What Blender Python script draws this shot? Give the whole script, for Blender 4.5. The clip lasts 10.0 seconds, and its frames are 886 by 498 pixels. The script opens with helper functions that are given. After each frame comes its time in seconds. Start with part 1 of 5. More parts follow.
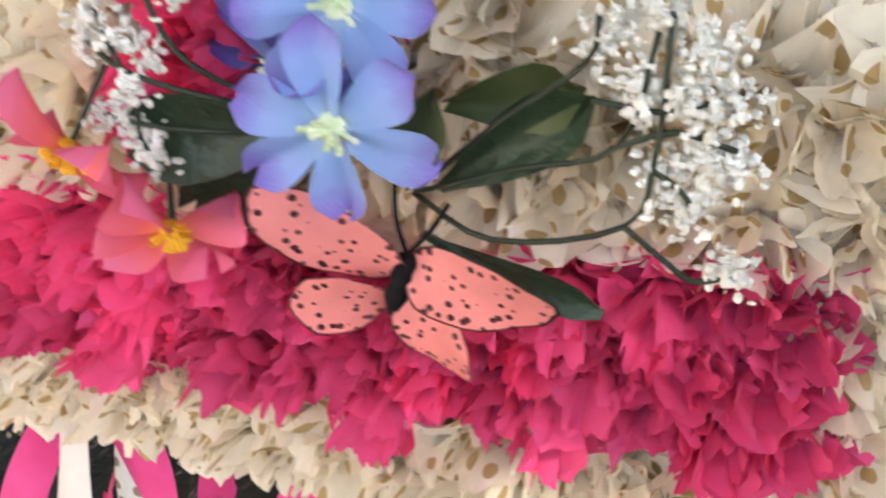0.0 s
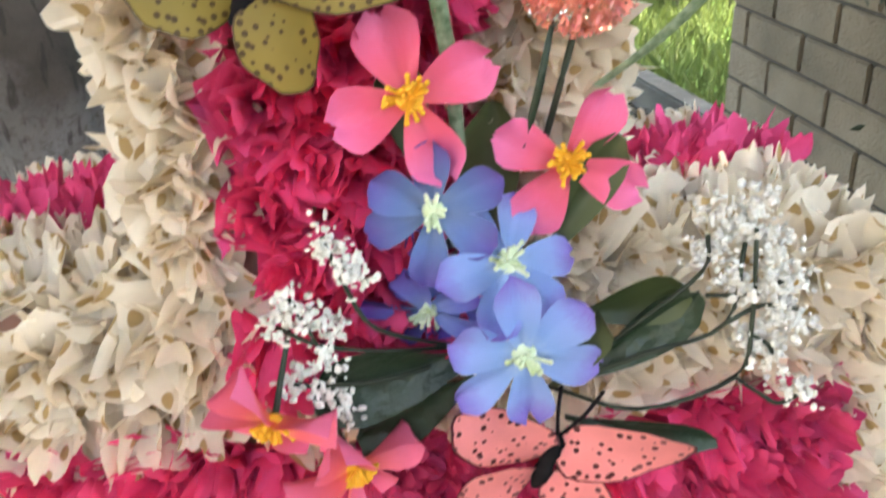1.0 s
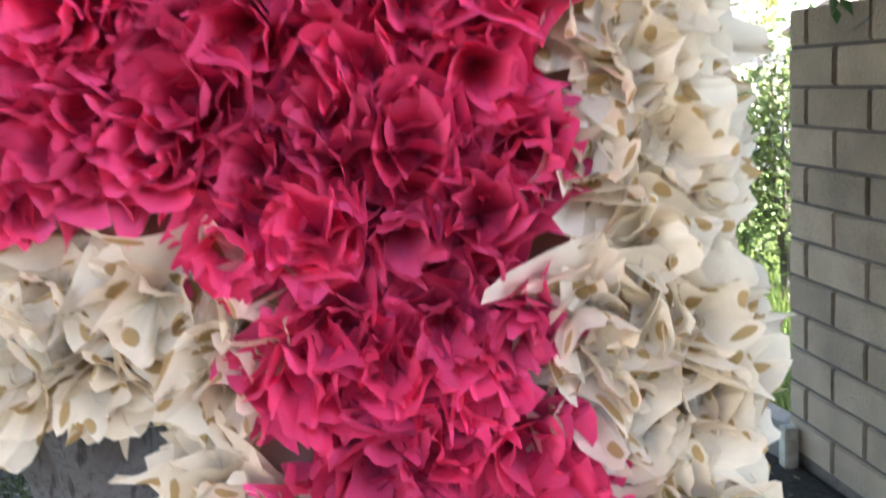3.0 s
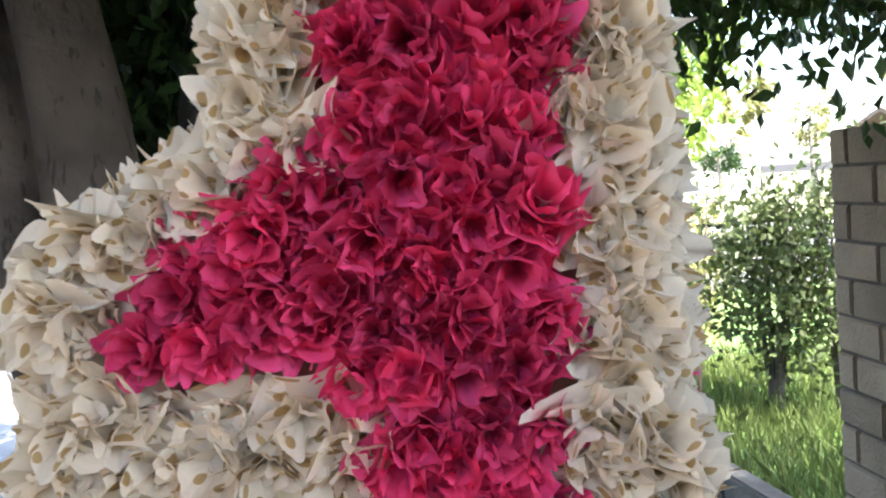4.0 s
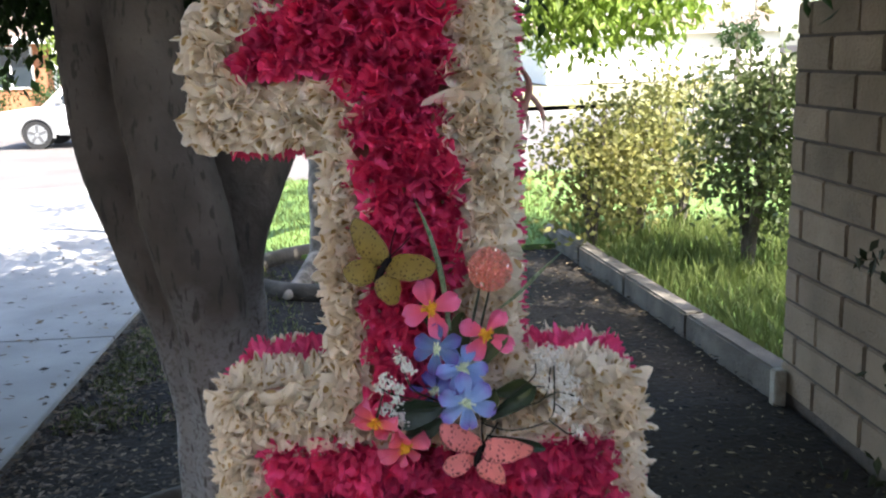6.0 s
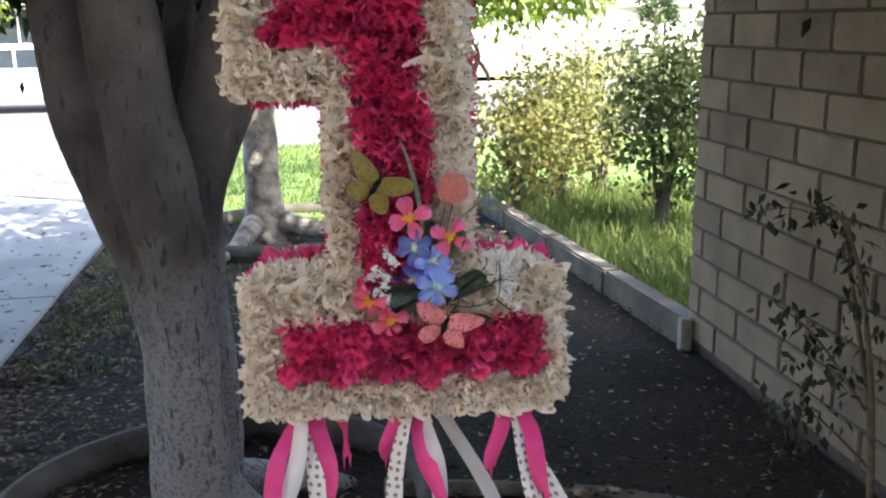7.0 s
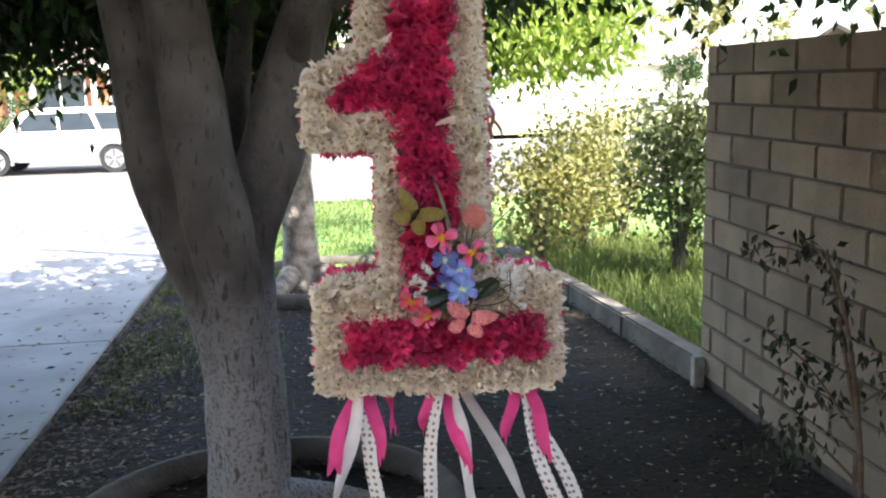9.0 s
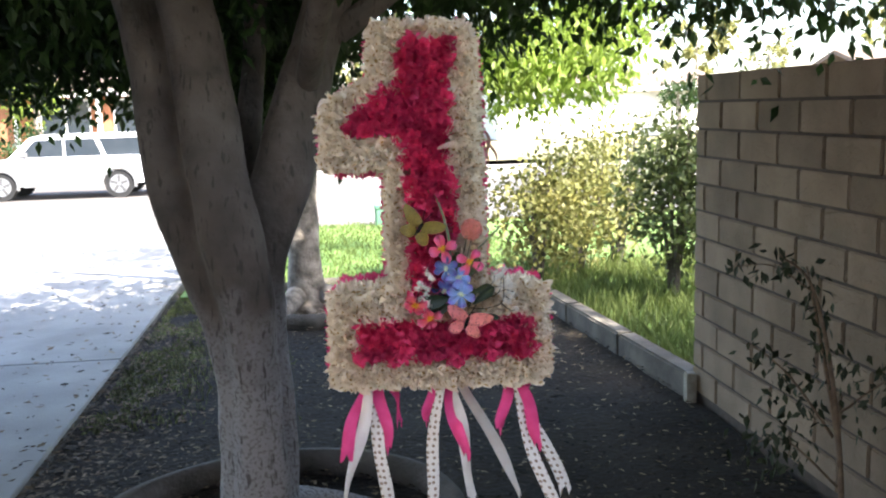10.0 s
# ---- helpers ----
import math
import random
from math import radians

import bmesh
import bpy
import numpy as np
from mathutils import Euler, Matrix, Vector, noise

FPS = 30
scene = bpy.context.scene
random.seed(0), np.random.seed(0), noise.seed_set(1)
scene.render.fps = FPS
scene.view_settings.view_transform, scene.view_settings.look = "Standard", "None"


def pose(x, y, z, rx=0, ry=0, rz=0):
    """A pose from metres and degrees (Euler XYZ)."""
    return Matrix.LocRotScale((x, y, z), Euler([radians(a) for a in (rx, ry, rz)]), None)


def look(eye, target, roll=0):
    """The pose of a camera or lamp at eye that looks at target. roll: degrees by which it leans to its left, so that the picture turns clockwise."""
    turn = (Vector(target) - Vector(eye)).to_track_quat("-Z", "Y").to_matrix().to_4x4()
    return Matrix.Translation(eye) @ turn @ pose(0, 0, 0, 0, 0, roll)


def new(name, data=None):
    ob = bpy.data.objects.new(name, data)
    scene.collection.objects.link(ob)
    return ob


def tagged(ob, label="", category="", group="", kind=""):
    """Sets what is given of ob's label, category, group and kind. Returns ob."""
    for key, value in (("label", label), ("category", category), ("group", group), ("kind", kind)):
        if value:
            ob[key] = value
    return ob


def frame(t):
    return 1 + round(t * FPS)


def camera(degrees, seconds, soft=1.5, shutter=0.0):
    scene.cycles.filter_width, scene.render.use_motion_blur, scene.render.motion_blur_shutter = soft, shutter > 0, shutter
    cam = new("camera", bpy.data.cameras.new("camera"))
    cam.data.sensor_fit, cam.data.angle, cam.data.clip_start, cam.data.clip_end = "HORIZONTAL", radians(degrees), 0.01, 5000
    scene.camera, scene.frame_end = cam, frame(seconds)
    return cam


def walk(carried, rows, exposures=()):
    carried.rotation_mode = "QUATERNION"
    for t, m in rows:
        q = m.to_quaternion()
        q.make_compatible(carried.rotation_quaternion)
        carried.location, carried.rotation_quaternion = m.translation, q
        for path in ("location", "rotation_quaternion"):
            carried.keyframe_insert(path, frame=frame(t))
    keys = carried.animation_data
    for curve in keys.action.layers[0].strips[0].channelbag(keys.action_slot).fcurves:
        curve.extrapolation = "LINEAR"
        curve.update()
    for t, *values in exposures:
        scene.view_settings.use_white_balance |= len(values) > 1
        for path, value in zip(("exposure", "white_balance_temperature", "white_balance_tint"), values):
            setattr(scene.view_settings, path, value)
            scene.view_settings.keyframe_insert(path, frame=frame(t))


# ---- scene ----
# camera: one hand-held pull-back from a hand's width to about two metres
cam = camera(51.24, 10.0, soft=2.1, shutter=0.25)
ROWS = [
    (0.0, (0.0723, 0.0140, 1.4339), (-0.2689, 1.6431, 0.3250), -1.56),
    (0.5, (-0.0279, -0.0352, 1.4815), (-0.0234, 1.6344, 0.3805), -3.46),
    (1.0, (-0.0739, -0.0282, 1.5015), (0.2517, 1.7235, 0.5928), -2.85),
    (1.5, (-0.0482, 0.0213, 1.5294), (0.3519, 1.8034, 0.7144), -3.78),
    (2.0, (-0.0282, 0.0716, 1.5466), (0.3951, 1.8896, 0.8284), -3.55),
    (2.5, (-0.0667, 0.0656, 1.6031), (0.3114, 1.9412, 1.0206), -3.37),
    (3.0, (-0.0762, 0.0415, 1.6655), (0.2031, 1.9878, 1.2992), -4.14),
    (4.5, (-0.1007, -0.1855, 1.7084), (0.0746, 1.8034, 1.5922), -3.78),
    (5.0, (-0.0813, -0.2748, 1.6720), (0.0767, 1.7059, 1.4444), -2.94),
    (5.5, (-0.0590, -0.4176, 1.6452), (0.0489, 1.5487, 1.2964), -1.94),
    (7.0, (-0.1747, -0.9055, 1.6561), (0.1361, 1.0116, 1.1786), -0.82),
    (7.5, (-0.2076, -1.0004, 1.6544), (0.1243, 0.9046, 1.1434), -0.58),
    (8.0, (-0.2600, -1.1035, 1.6577), (0.0811, 0.8060, 1.1704), -1.50),
    (8.5, (-0.2715, -1.1869, 1.6601), (0.0599, 0.7440, 1.2579), -2.22),
    (9.0, (-0.2315, -1.2925, 1.6735), (0.0259, 0.6588, 1.3181), -1.49),
    (9.5, (-0.2404, -1.4073, 1.6752), (-0.0029, 0.5494, 1.3363), -1.27),
    (10.0, (-0.2585, -1.4949, 1.6799), (-0.0012, 0.4654, 1.3781), -1.53),
]
EXPOSURES = [(0.0, 3.5, 7500, 9), (0.6, 3.48, 7450, 6), (1.2, 3.6, 7100, 7), (1.9, 3.6, 6700, 10), (2.5, 3.58, 6350, 12), (3.2, 3.38, 6250, 9), (4.5, 2.75, 6150, 12), (5.0, 2.55, 6250, 12), (5.5, 2.25, 6550, 12), (7.0, 2.55, 6500, 12), (10.0, 2.6, 6600, 12)]
walk(cam, [(t, look(eye, target, roll)) for t, eye, target, roll in ROWS], EXPOSURES)

# ---- light ----
world = bpy.data.worlds.new("world")
scene.world = world
world.use_nodes = True
SUN_DIR = Vector((0.45, -0.5, 0.9)).normalized()
sky = world.node_tree.nodes.new("ShaderNodeTexSky")
sky.sky_type, sky.sun_disc = "NISHITA", False
sky.sun_elevation = math.asin(SUN_DIR.z)
sky.sun_rotation = math.atan2(SUN_DIR.x, SUN_DIR.y)
sky.dust_density = 2.0
bg = world.node_tree.nodes["Background"]
bg.inputs["Strength"].default_value = 0.15
world.node_tree.links.new(sky.outputs[0], bg.inputs[0])
sun = new("sun", bpy.data.lights.new("sun", "SUN"))
sun.data.energy, sun.data.angle, sun.data.color = 4.5, radians(0.6), (1.0, 0.95, 0.86)
sun.matrix_world = look(SUN_DIR * 20, (0, 0, 0))


# ---- materials ----
def material(name, color, rough=0.8, color2=None, scale=8.0, bump=0.0, bump_scale=60.0, translucent=0.0,
             metal=0.0, random_shade=0.0, island=False, spec=0.4, coords="Object", detail=6.0):
    """A surface with two colours mixed by noise, fine bump, an optional shade that differs from piece to piece."""
    m = bpy.data.materials.new(name)
    m.use_nodes = True
    nt = m.node_tree
    n, l = nt.nodes, nt.links
    b = n["Principled BSDF"]
    b.inputs["Roughness"].default_value = rough
    b.inputs["Metallic"].default_value = metal
    b.inputs["Specular IOR Level"].default_value = spec
    tc = n.new("ShaderNodeTexCoord")
    where = n.new("ShaderNodeNewGeometry").outputs["Position"] if coords == "World" else tc.outputs[coords]
    no = n.new("ShaderNodeTexNoise")
    no.inputs["Scale"].default_value, no.inputs["Detail"].default_value = scale, detail
    l.new(where, no.inputs["Vector"])
    ramp = n.new("ShaderNodeValToRGB")
    c2 = color2 or tuple(c * 0.75 for c in color)
    ramp.color_ramp.elements[0].position, ramp.color_ramp.elements[1].position = 0.35, 0.65
    ramp.color_ramp.elements[0].color, ramp.color_ramp.elements[1].color = (*c2, 1), (*color, 1)
    l.new(no.outputs["Fac"], ramp.inputs["Fac"])
    out = ramp.outputs["Color"]
    if random_shade:
        src = n.new("ShaderNodeNewGeometry").outputs["Random Per Island"] if island else n.new("ShaderNodeObjectInfo").outputs["Random"]
        mr = n.new("ShaderNodeMapRange")
        mr.inputs["To Min"].default_value, mr.inputs["To Max"].default_value = 1 - random_shade, 1 + random_shade
        l.new(src, mr.inputs["Value"])
        hsv = n.new("ShaderNodeHueSaturation")
        l.new(mr.outputs["Result"], hsv.inputs["Value"])
        l.new(out, hsv.inputs["Color"])
        out = hsv.outputs["Color"]
    l.new(out, b.inputs["Base Color"])
    if bump:
        n2 = n.new("ShaderNodeTexNoise")
        n2.inputs["Scale"].default_value, n2.inputs["Detail"].default_value = bump_scale, 5
        l.new(where, n2.inputs["Vector"])
        bp = n.new("ShaderNodeBump")
        bp.inputs["Strength"].default_value, bp.inputs["Distance"].default_value = bump, 0.02
        l.new(n2.outputs["Fac"], bp.inputs["Height"])
        l.new(bp.outputs["Normal"], b.inputs["Normal"])
    if translucent:
        tr = n.new("ShaderNodeBsdfTranslucent")
        l.new(out, tr.inputs["Color"])
        mx = n.new("ShaderNodeMixShader")
        mx.inputs["Fac"].default_value = translucent
        l.new(b.outputs[0], mx.inputs[1])
        l.new(tr.outputs[0], mx.inputs[2])
        l.new(mx.outputs[0], n["Material Output"].inputs["Surface"])
    return m


def dotted(name, paper, dot, radius=0.2, translucent=0.35, coords="UV", scale=1.0, rough=0.75):
    """Tissue or ribbon printed with round dots, laid out in the sheet's own flat coordinates."""
    m = material(name, paper, rough, color2=tuple(c * 0.93 for c in paper), scale=3, translucent=translucent, coords=coords, spec=0.25)
    n, l = m.node_tree.nodes, m.node_tree.links
    tc = n.new("ShaderNodeTexCoord")
    vo = n.new("ShaderNodeTexVoronoi")
    vo.voronoi_dimensions = "2D"
    vo.inputs["Scale"].default_value, vo.inputs["Randomness"].default_value = scale, 0.35
    l.new(tc.outputs[coords], vo.inputs["Vector"])
    mr = n.new("ShaderNodeMapRange")
    mr.inputs["From Min"].default_value, mr.inputs["From Max"].default_value = radius, radius + 0.03
    mr.inputs["To Min"].default_value, mr.inputs["To Max"].default_value = 1, 0
    l.new(vo.outputs["Distance"], mr.inputs["Value"])
    mix = n.new("ShaderNodeMix")
    mix.data_type = "RGBA"
    mix.inputs["B"].default_value = (*dot, 1)
    l.new(mr.outputs["Result"], mix.inputs["Factor"])
    b = n["Principled BSDF"]
    old = b.inputs["Base Color"].links[0].from_socket
    l.new(old, mix.inputs["A"])
    l.new(mix.outputs["Result"], b.inputs["Base Color"])
    for node in n:
        if node.type == "BSDF_TRANSLUCENT":
            l.new(mix.outputs["Result"], node.inputs["Color"])
    return m


PINK = material("pink_tissue", (0.88, 0.125, 0.32), 0.7, (0.77, 0.065, 0.2), 30, 0.12, 220, 0.24, random_shade=0.18, spec=0.25)
PINK_S = material("pink_tissue_side", (0.88, 0.125, 0.32), 0.7, (0.77, 0.065, 0.2), 30, translucent=0.24, spec=0.25)
CREAM = dotted("cream_dotted_tissue", (0.9, 0.812, 0.668), (0.5, 0.35, 0.16), 0.17)
CARD = material("cardboard_core", (0.5, 0.3, 0.24), 0.9, (0.4, 0.2, 0.16), 20)
BARK = material("grey_bark", (0.135, 0.113, 0.096), 0.9, (0.06, 0.05, 0.042), 4, 0.7, 26)


def flecked(m, dark, scale, stretch, amount):
    """Adds short dark flecks that run along the trunk."""
    n, l = m.node_tree.nodes, m.node_tree.links
    tc, mp, no, mr, mix = (n.new(k) for k in ("ShaderNodeTexCoord", "ShaderNodeMapping", "ShaderNodeTexNoise", "ShaderNodeMapRange", "ShaderNodeMix"))
    mp.inputs["Scale"].default_value = (1, 1, stretch)
    no.inputs["Scale"].default_value, no.inputs["Detail"].default_value = scale, 3
    mr.inputs["From Min"].default_value, mr.inputs["From Max"].default_value, mr.inputs["To Max"].default_value = 0.6, 0.66, amount
    mix.data_type = "RGBA"
    mix.inputs["B"].default_value = (*dark, 1)
    l.new(tc.outputs["Object"], mp.inputs["Vector"])
    l.new(mp.outputs["Vector"], no.inputs["Vector"])
    l.new(no.outputs["Fac"], mr.inputs["Value"])
    l.new(mr.outputs["Result"], mix.inputs["Factor"])
    b = n["Principled BSDF"]
    l.new(b.inputs["Base Color"].links[0].from_socket, mix.inputs["A"])
    l.new(mix.outputs["Result"], b.inputs["Base Color"])
    return m


flecked(BARK, (0.04, 0.034, 0.03), 60, 0.25, 0.65)


def paled_below(m, low_tint, top, fade):
    """Adds a mottled paler grey below a ragged line: bark tone and skylight in one."""
    n, l = m.node_tree.nodes, m.node_tree.links
    tc, sep, no, add, mr, sc, mottle, mul, mix = (n.new(k) for k in ("ShaderNodeTexCoord", "ShaderNodeSeparateXYZ", "ShaderNodeTexNoise", "ShaderNodeMath", "ShaderNodeMapRange", "ShaderNodeTexNoise", "ShaderNodeMapRange", "ShaderNodeMath", "ShaderNodeMix"))
    no.inputs["Scale"].default_value, no.inputs["Detail"].default_value = 5.0, 6
    sc.inputs["Scale"].default_value, sc.inputs["Detail"].default_value = 70.0, 4
    add.operation, mul.operation = "MULTIPLY_ADD", "MULTIPLY"
    add.inputs[1].default_value = 0.7
    mr.inputs["From Min"].default_value, mr.inputs["From Max"].default_value = top + 0.35 + fade, top + 0.35 - fade
    mottle.inputs["From Min"].default_value, mottle.inputs["From Max"].default_value = 0.36, 0.5
    mottle.inputs["To Min"].default_value = 0.35
    mix.data_type = "RGBA"
    mix.inputs["B"].default_value = (*low_tint, 1)
    l.new(tc.outputs["Object"], sep.inputs[0])
    l.new(tc.outputs["Object"], no.inputs["Vector"])
    l.new(tc.outputs["Object"], sc.inputs["Vector"])
    l.new(no.outputs["Fac"], add.inputs[0])
    l.new(sep.outputs["Z"], add.inputs[2])
    l.new(add.outputs[0], mr.inputs["Value"])
    l.new(sc.outputs["Fac"], mottle.inputs["Value"])
    l.new(mr.outputs["Result"], mul.inputs[0])
    l.new(mottle.outputs["Result"], mul.inputs[1])
    l.new(mul.outputs[0], mix.inputs["Factor"])
    b = n["Principled BSDF"]
    l.new(b.inputs["Base Color"].links[0].from_socket, mix.inputs["A"])
    l.new(mix.outputs["Result"], b.inputs["Base Color"])
    return m


# lower bark is greyer, and skylight from the street is coloured in too
LOW_PALE_BARK = material("paler_below_bark", (0.135, 0.113, 0.096), 0.9, (0.06, 0.05, 0.042), 4, 0.7, 26)
paled_below(LOW_PALE_BARK, (0.29, 0.282, 0.285), 0.84, 0.2)
flecked(LOW_PALE_BARK, (0.045, 0.038, 0.034), 55, 0.22, 0.75)
# strong pale and dark patches stand in for sun dapples on pale bark
DAPPLED_BARK = material("sun_dappled_bark", (0.36, 0.31, 0.26), 0.9, (0.09, 0.075, 0.06), 9, 0.7, 30)
# green lowered to carry the crown's own shade
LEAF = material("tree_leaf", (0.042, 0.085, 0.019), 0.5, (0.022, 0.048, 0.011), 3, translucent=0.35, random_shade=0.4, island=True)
# green raised to carry sunlight on the leaves
SUNLIT_LEAF = material("sunlit_tree_leaf", (0.27, 0.36, 0.065), 0.5, (0.19, 0.28, 0.045), 3, translucent=0.45, random_shade=0.35, island=True)
# one rose leaf twice: darkened as in shade, then yellowed as in sun
SHADED_ROSE_LEAF = material("shaded_bush_leaf", (0.13, 0.16, 0.055), 0.5, (0.06, 0.085, 0.03), 4, translucent=0.4, random_shade=0.5, island=True)
SUNLIT_ROSE_LEAF = material("sunlit_bush_leaf", (0.27, 0.25, 0.08), 0.55, (0.14, 0.155, 0.05), 4, translucent=0.4, random_shade=0.45, island=True)
# near-black brown, two tones mixed by noise
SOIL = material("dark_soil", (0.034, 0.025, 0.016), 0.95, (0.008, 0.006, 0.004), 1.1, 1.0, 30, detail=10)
LAWN = material("lawn_turf", (0.13, 0.22, 0.05), 0.9, (0.09, 0.16, 0.035), 3, 0.6, 80)
GRASS = material("grass_blade", (0.165, 0.205, 0.06), 0.6, (0.105, 0.145, 0.038), 2, translucent=0.4, random_shade=0.4, island=True)
CONCRETE = material("pale_concrete", (0.35, 0.335, 0.317), 0.9, (0.25, 0.238, 0.224), 1.6, 0.3, 90, detail=10)
KERB_M = material("kerb_concrete", (0.17, 0.152, 0.128), 0.9, (0.1, 0.09, 0.076), 6, 0.5, 60)
ASPHALT = material("worn_asphalt", (0.13, 0.118, 0.11), 0.95, (0.1, 0.091, 0.086), 0.8, 0.3, 60, detail=10)
BLOCK = material("tan_concrete_block", (0.275, 0.213, 0.152), 0.92, (0.195, 0.15, 0.106), 3.5, 0.6, 70, random_shade=0.2, detail=11, coords="World")
MORTAR = material("grey_mortar", (0.1, 0.082, 0.066), 0.95, (0.07, 0.058, 0.047), 20, 0.4, 80)


# ---- building tools ----
def part(name, bm, mat, parent=None, label="", smooth=False):
    me = bpy.data.meshes.new(name)
    bm.to_mesh(me)
    bm.free()
    for p in me.polygons:
        p.use_smooth = smooth
    me.materials.append(mat)
    ob = new(name, me)
    ob.parent = parent
    return tagged(ob, label)


def mesh_from(name, verts, faces, mat, parent=None, label="", smooth=False, uvs=None):
    me = bpy.data.meshes.new(name)
    me.from_pydata([tuple(map(float, v)) for v in verts], [], faces)
    if uvs is not None:
        layer = me.uv_layers.new(name="UVMap")
        idx = np.zeros(len(me.loops), dtype=np.int32)
        me.loops.foreach_get("vertex_index", idx)
        layer.data.foreach_set("uv", np.asarray(uvs, dtype=np.float32)[idx].ravel())
    me.polygons.foreach_set("use_smooth", [smooth] * len(me.polygons))
    me.materials.append(mat)
    ob = new(name, me)
    ob.parent = parent
    return tagged(ob, label)


def box(bm, x0, x1, y0, y1, z0, z1, bevel=0.0):
    r = bmesh.ops.create_cube(bm, size=1, matrix=Matrix.LocRotScale(((x0 + x1) / 2, (y0 + y1) / 2, (z0 + z1) / 2), None, (x1 - x0, y1 - y0, z1 - z0)))
    if bevel:
        es = list({e for v in r["verts"] for e in v.link_edges})
        bmesh.ops.bevel(bm, geom=es, offset=bevel, segments=2, affect="EDGES")
    return bm


def cyl(bm, r0, r1, depth, m=Matrix(), seg=20, caps=True):
    return bmesh.ops.create_cone(bm, cap_ends=caps, segments=seg, radius1=r0, radius2=r1, depth=depth, matrix=m)


def prism(bm, outline, y0, y1):
    """An outline in x and z, extruded from y0 to y1."""
    a = [bm.verts.new((x, y0, z)) for x, z in outline]
    b = [bm.verts.new((x, y1, z)) for x, z in outline]
    k = len(a)
    bm.faces.new(a)
    bm.faces.new(b[::-1])
    for i in range(k):
        bm.faces.new((a[i], b[i], b[(i + 1) % k], a[(i + 1) % k]))
    bmesh.ops.recalc_face_normals(bm, faces=bm.faces)
    return bm


def smooth_path(points, per=6):
    """Catmull-Rom through rows of numbers."""
    p = np.array(points, float)
    p = np.vstack([2 * p[0] - p[1], p, 2 * p[-1] - p[-2]])
    out = []
    for i in range(1, len(p) - 2):
        for k in range(per):
            t = k / per
            out.append(0.5 * (2 * p[i] + (p[i + 1] - p[i - 1]) * t + (2 * p[i - 1] - 5 * p[i] + 4 * p[i + 1] - p[i + 2]) * t * t
                              + (3 * p[i] - p[i - 1] - 3 * p[i + 1] + p[i + 2]) * t ** 3))
    out.append(p[-2])
    return np.array(out)


def tube(bm, points, seg=12, lump=0.0, lump_scale=3.0, per=6, flute=0.0):
    """A tapered limb through rows of x, y, z, radius, with an uneven, slightly fluted skin."""
    path = smooth_path(points, per)
    rings = []
    up = Vector((0.3, 0.2, 1)).normalized()
    for i, row in enumerate(path):
        c, r = Vector(row[:3]), max(row[3], 0.0008)
        a, b = Vector(path[max(i - 1, 0)][:3]), Vector(path[min(i + 1, len(path) - 1)][:3])
        d = (b - a).normalized()
        side = d.cross(up if abs(d.dot(up)) < 0.95 else Vector((1, 0, 0))).normalized()
        other = side.cross(d)
        ring = []
        for k in range(seg):
            an = 2 * math.pi * k / seg
            w = side * math.cos(an) + other * math.sin(an)
            rr = r * (1 + lump * noise.noise((c + w * r) * lump_scale) + flute * math.sin(3 * an + 2.0 * i / len(path) * 2))
            ring.append(bm.verts.new(c + w * rr))
        rings.append(ring)
    for a, b in zip(rings, rings[1:]):
        for k in range(seg):
            bm.faces.new((a[k], a[(k + 1) % seg], b[(k + 1) % seg], b[k]))
    bm.faces.new(rings[0][::-1])
    bm.faces.new(rings[-1])
    return bm


def leaves(name, spots, size, mat, rng, parent=None, droop=0.6, wide=0.42, label=""):
    """Many pointed leaves, each two bent halves, at rows of x, y, z."""
    k = len(spots)
    s = size * rng.uniform(0.6, 1.25, k)
    d = rng.normal(size=(k, 3))
    d[:, 2] -= droop * 1.6
    d /= np.linalg.norm(d, axis=1)[:, None]
    q = np.cross(d, rng.normal(size=(k, 3)))
    q /= np.linalg.norm(q, axis=1)[:, None]
    nn = np.cross(d, q)
    p = np.asarray(spots)
    s1 = s[:, None]
    V = np.stack([p, p + d * s1 * 0.4 + q * s1 * wide * 0.5 + nn * s1 * 0.06, p + d * s1, p + d * s1 * 0.4 - q * s1 * wide * 0.5 + nn * s1 * 0.06], 1).reshape(-1, 3)
    F = []
    for i in range(k):
        b = 4 * i
        F += [(b, b + 1, b + 2), (b, b + 2, b + 3)]
    return mesh_from(name, V, F, mat, parent, label)


def in_blobs(rng, blobs, total):
    """Places spread through a list of (x, y, z, rx, ry, rz), denser towards the skin, in loose clumps."""
    vol = np.array([b[3] * b[4] * b[5] for b in blobs])
    out = []
    for b, n_ in zip(blobs, (total * vol / vol.sum()).astype(int)):
        clumps = max(n_ // 22, 1)
        c = rng.normal(size=(clumps, 3))
        c = c / np.linalg.norm(c, axis=1)[:, None] * rng.uniform(0.35, 1, (clumps, 1)) ** 0.5
        pick = c[rng.integers(0, clumps, n_)] * b[3:6] + rng.normal(size=(n_, 3)) * 0.13
        out.append(pick + b[:3])
    return np.vstack(out)


def inside(poly, x, z):
    hit = False
    for (x0, z0), (x1, z1) in zip(poly, poly[1:] + poly[:1]):
        if (z0 > z) != (z1 > z) and x < (x1 - x0) * (z - z0) / (z1 - z0) + x0:
            hit = not hit
    return hit


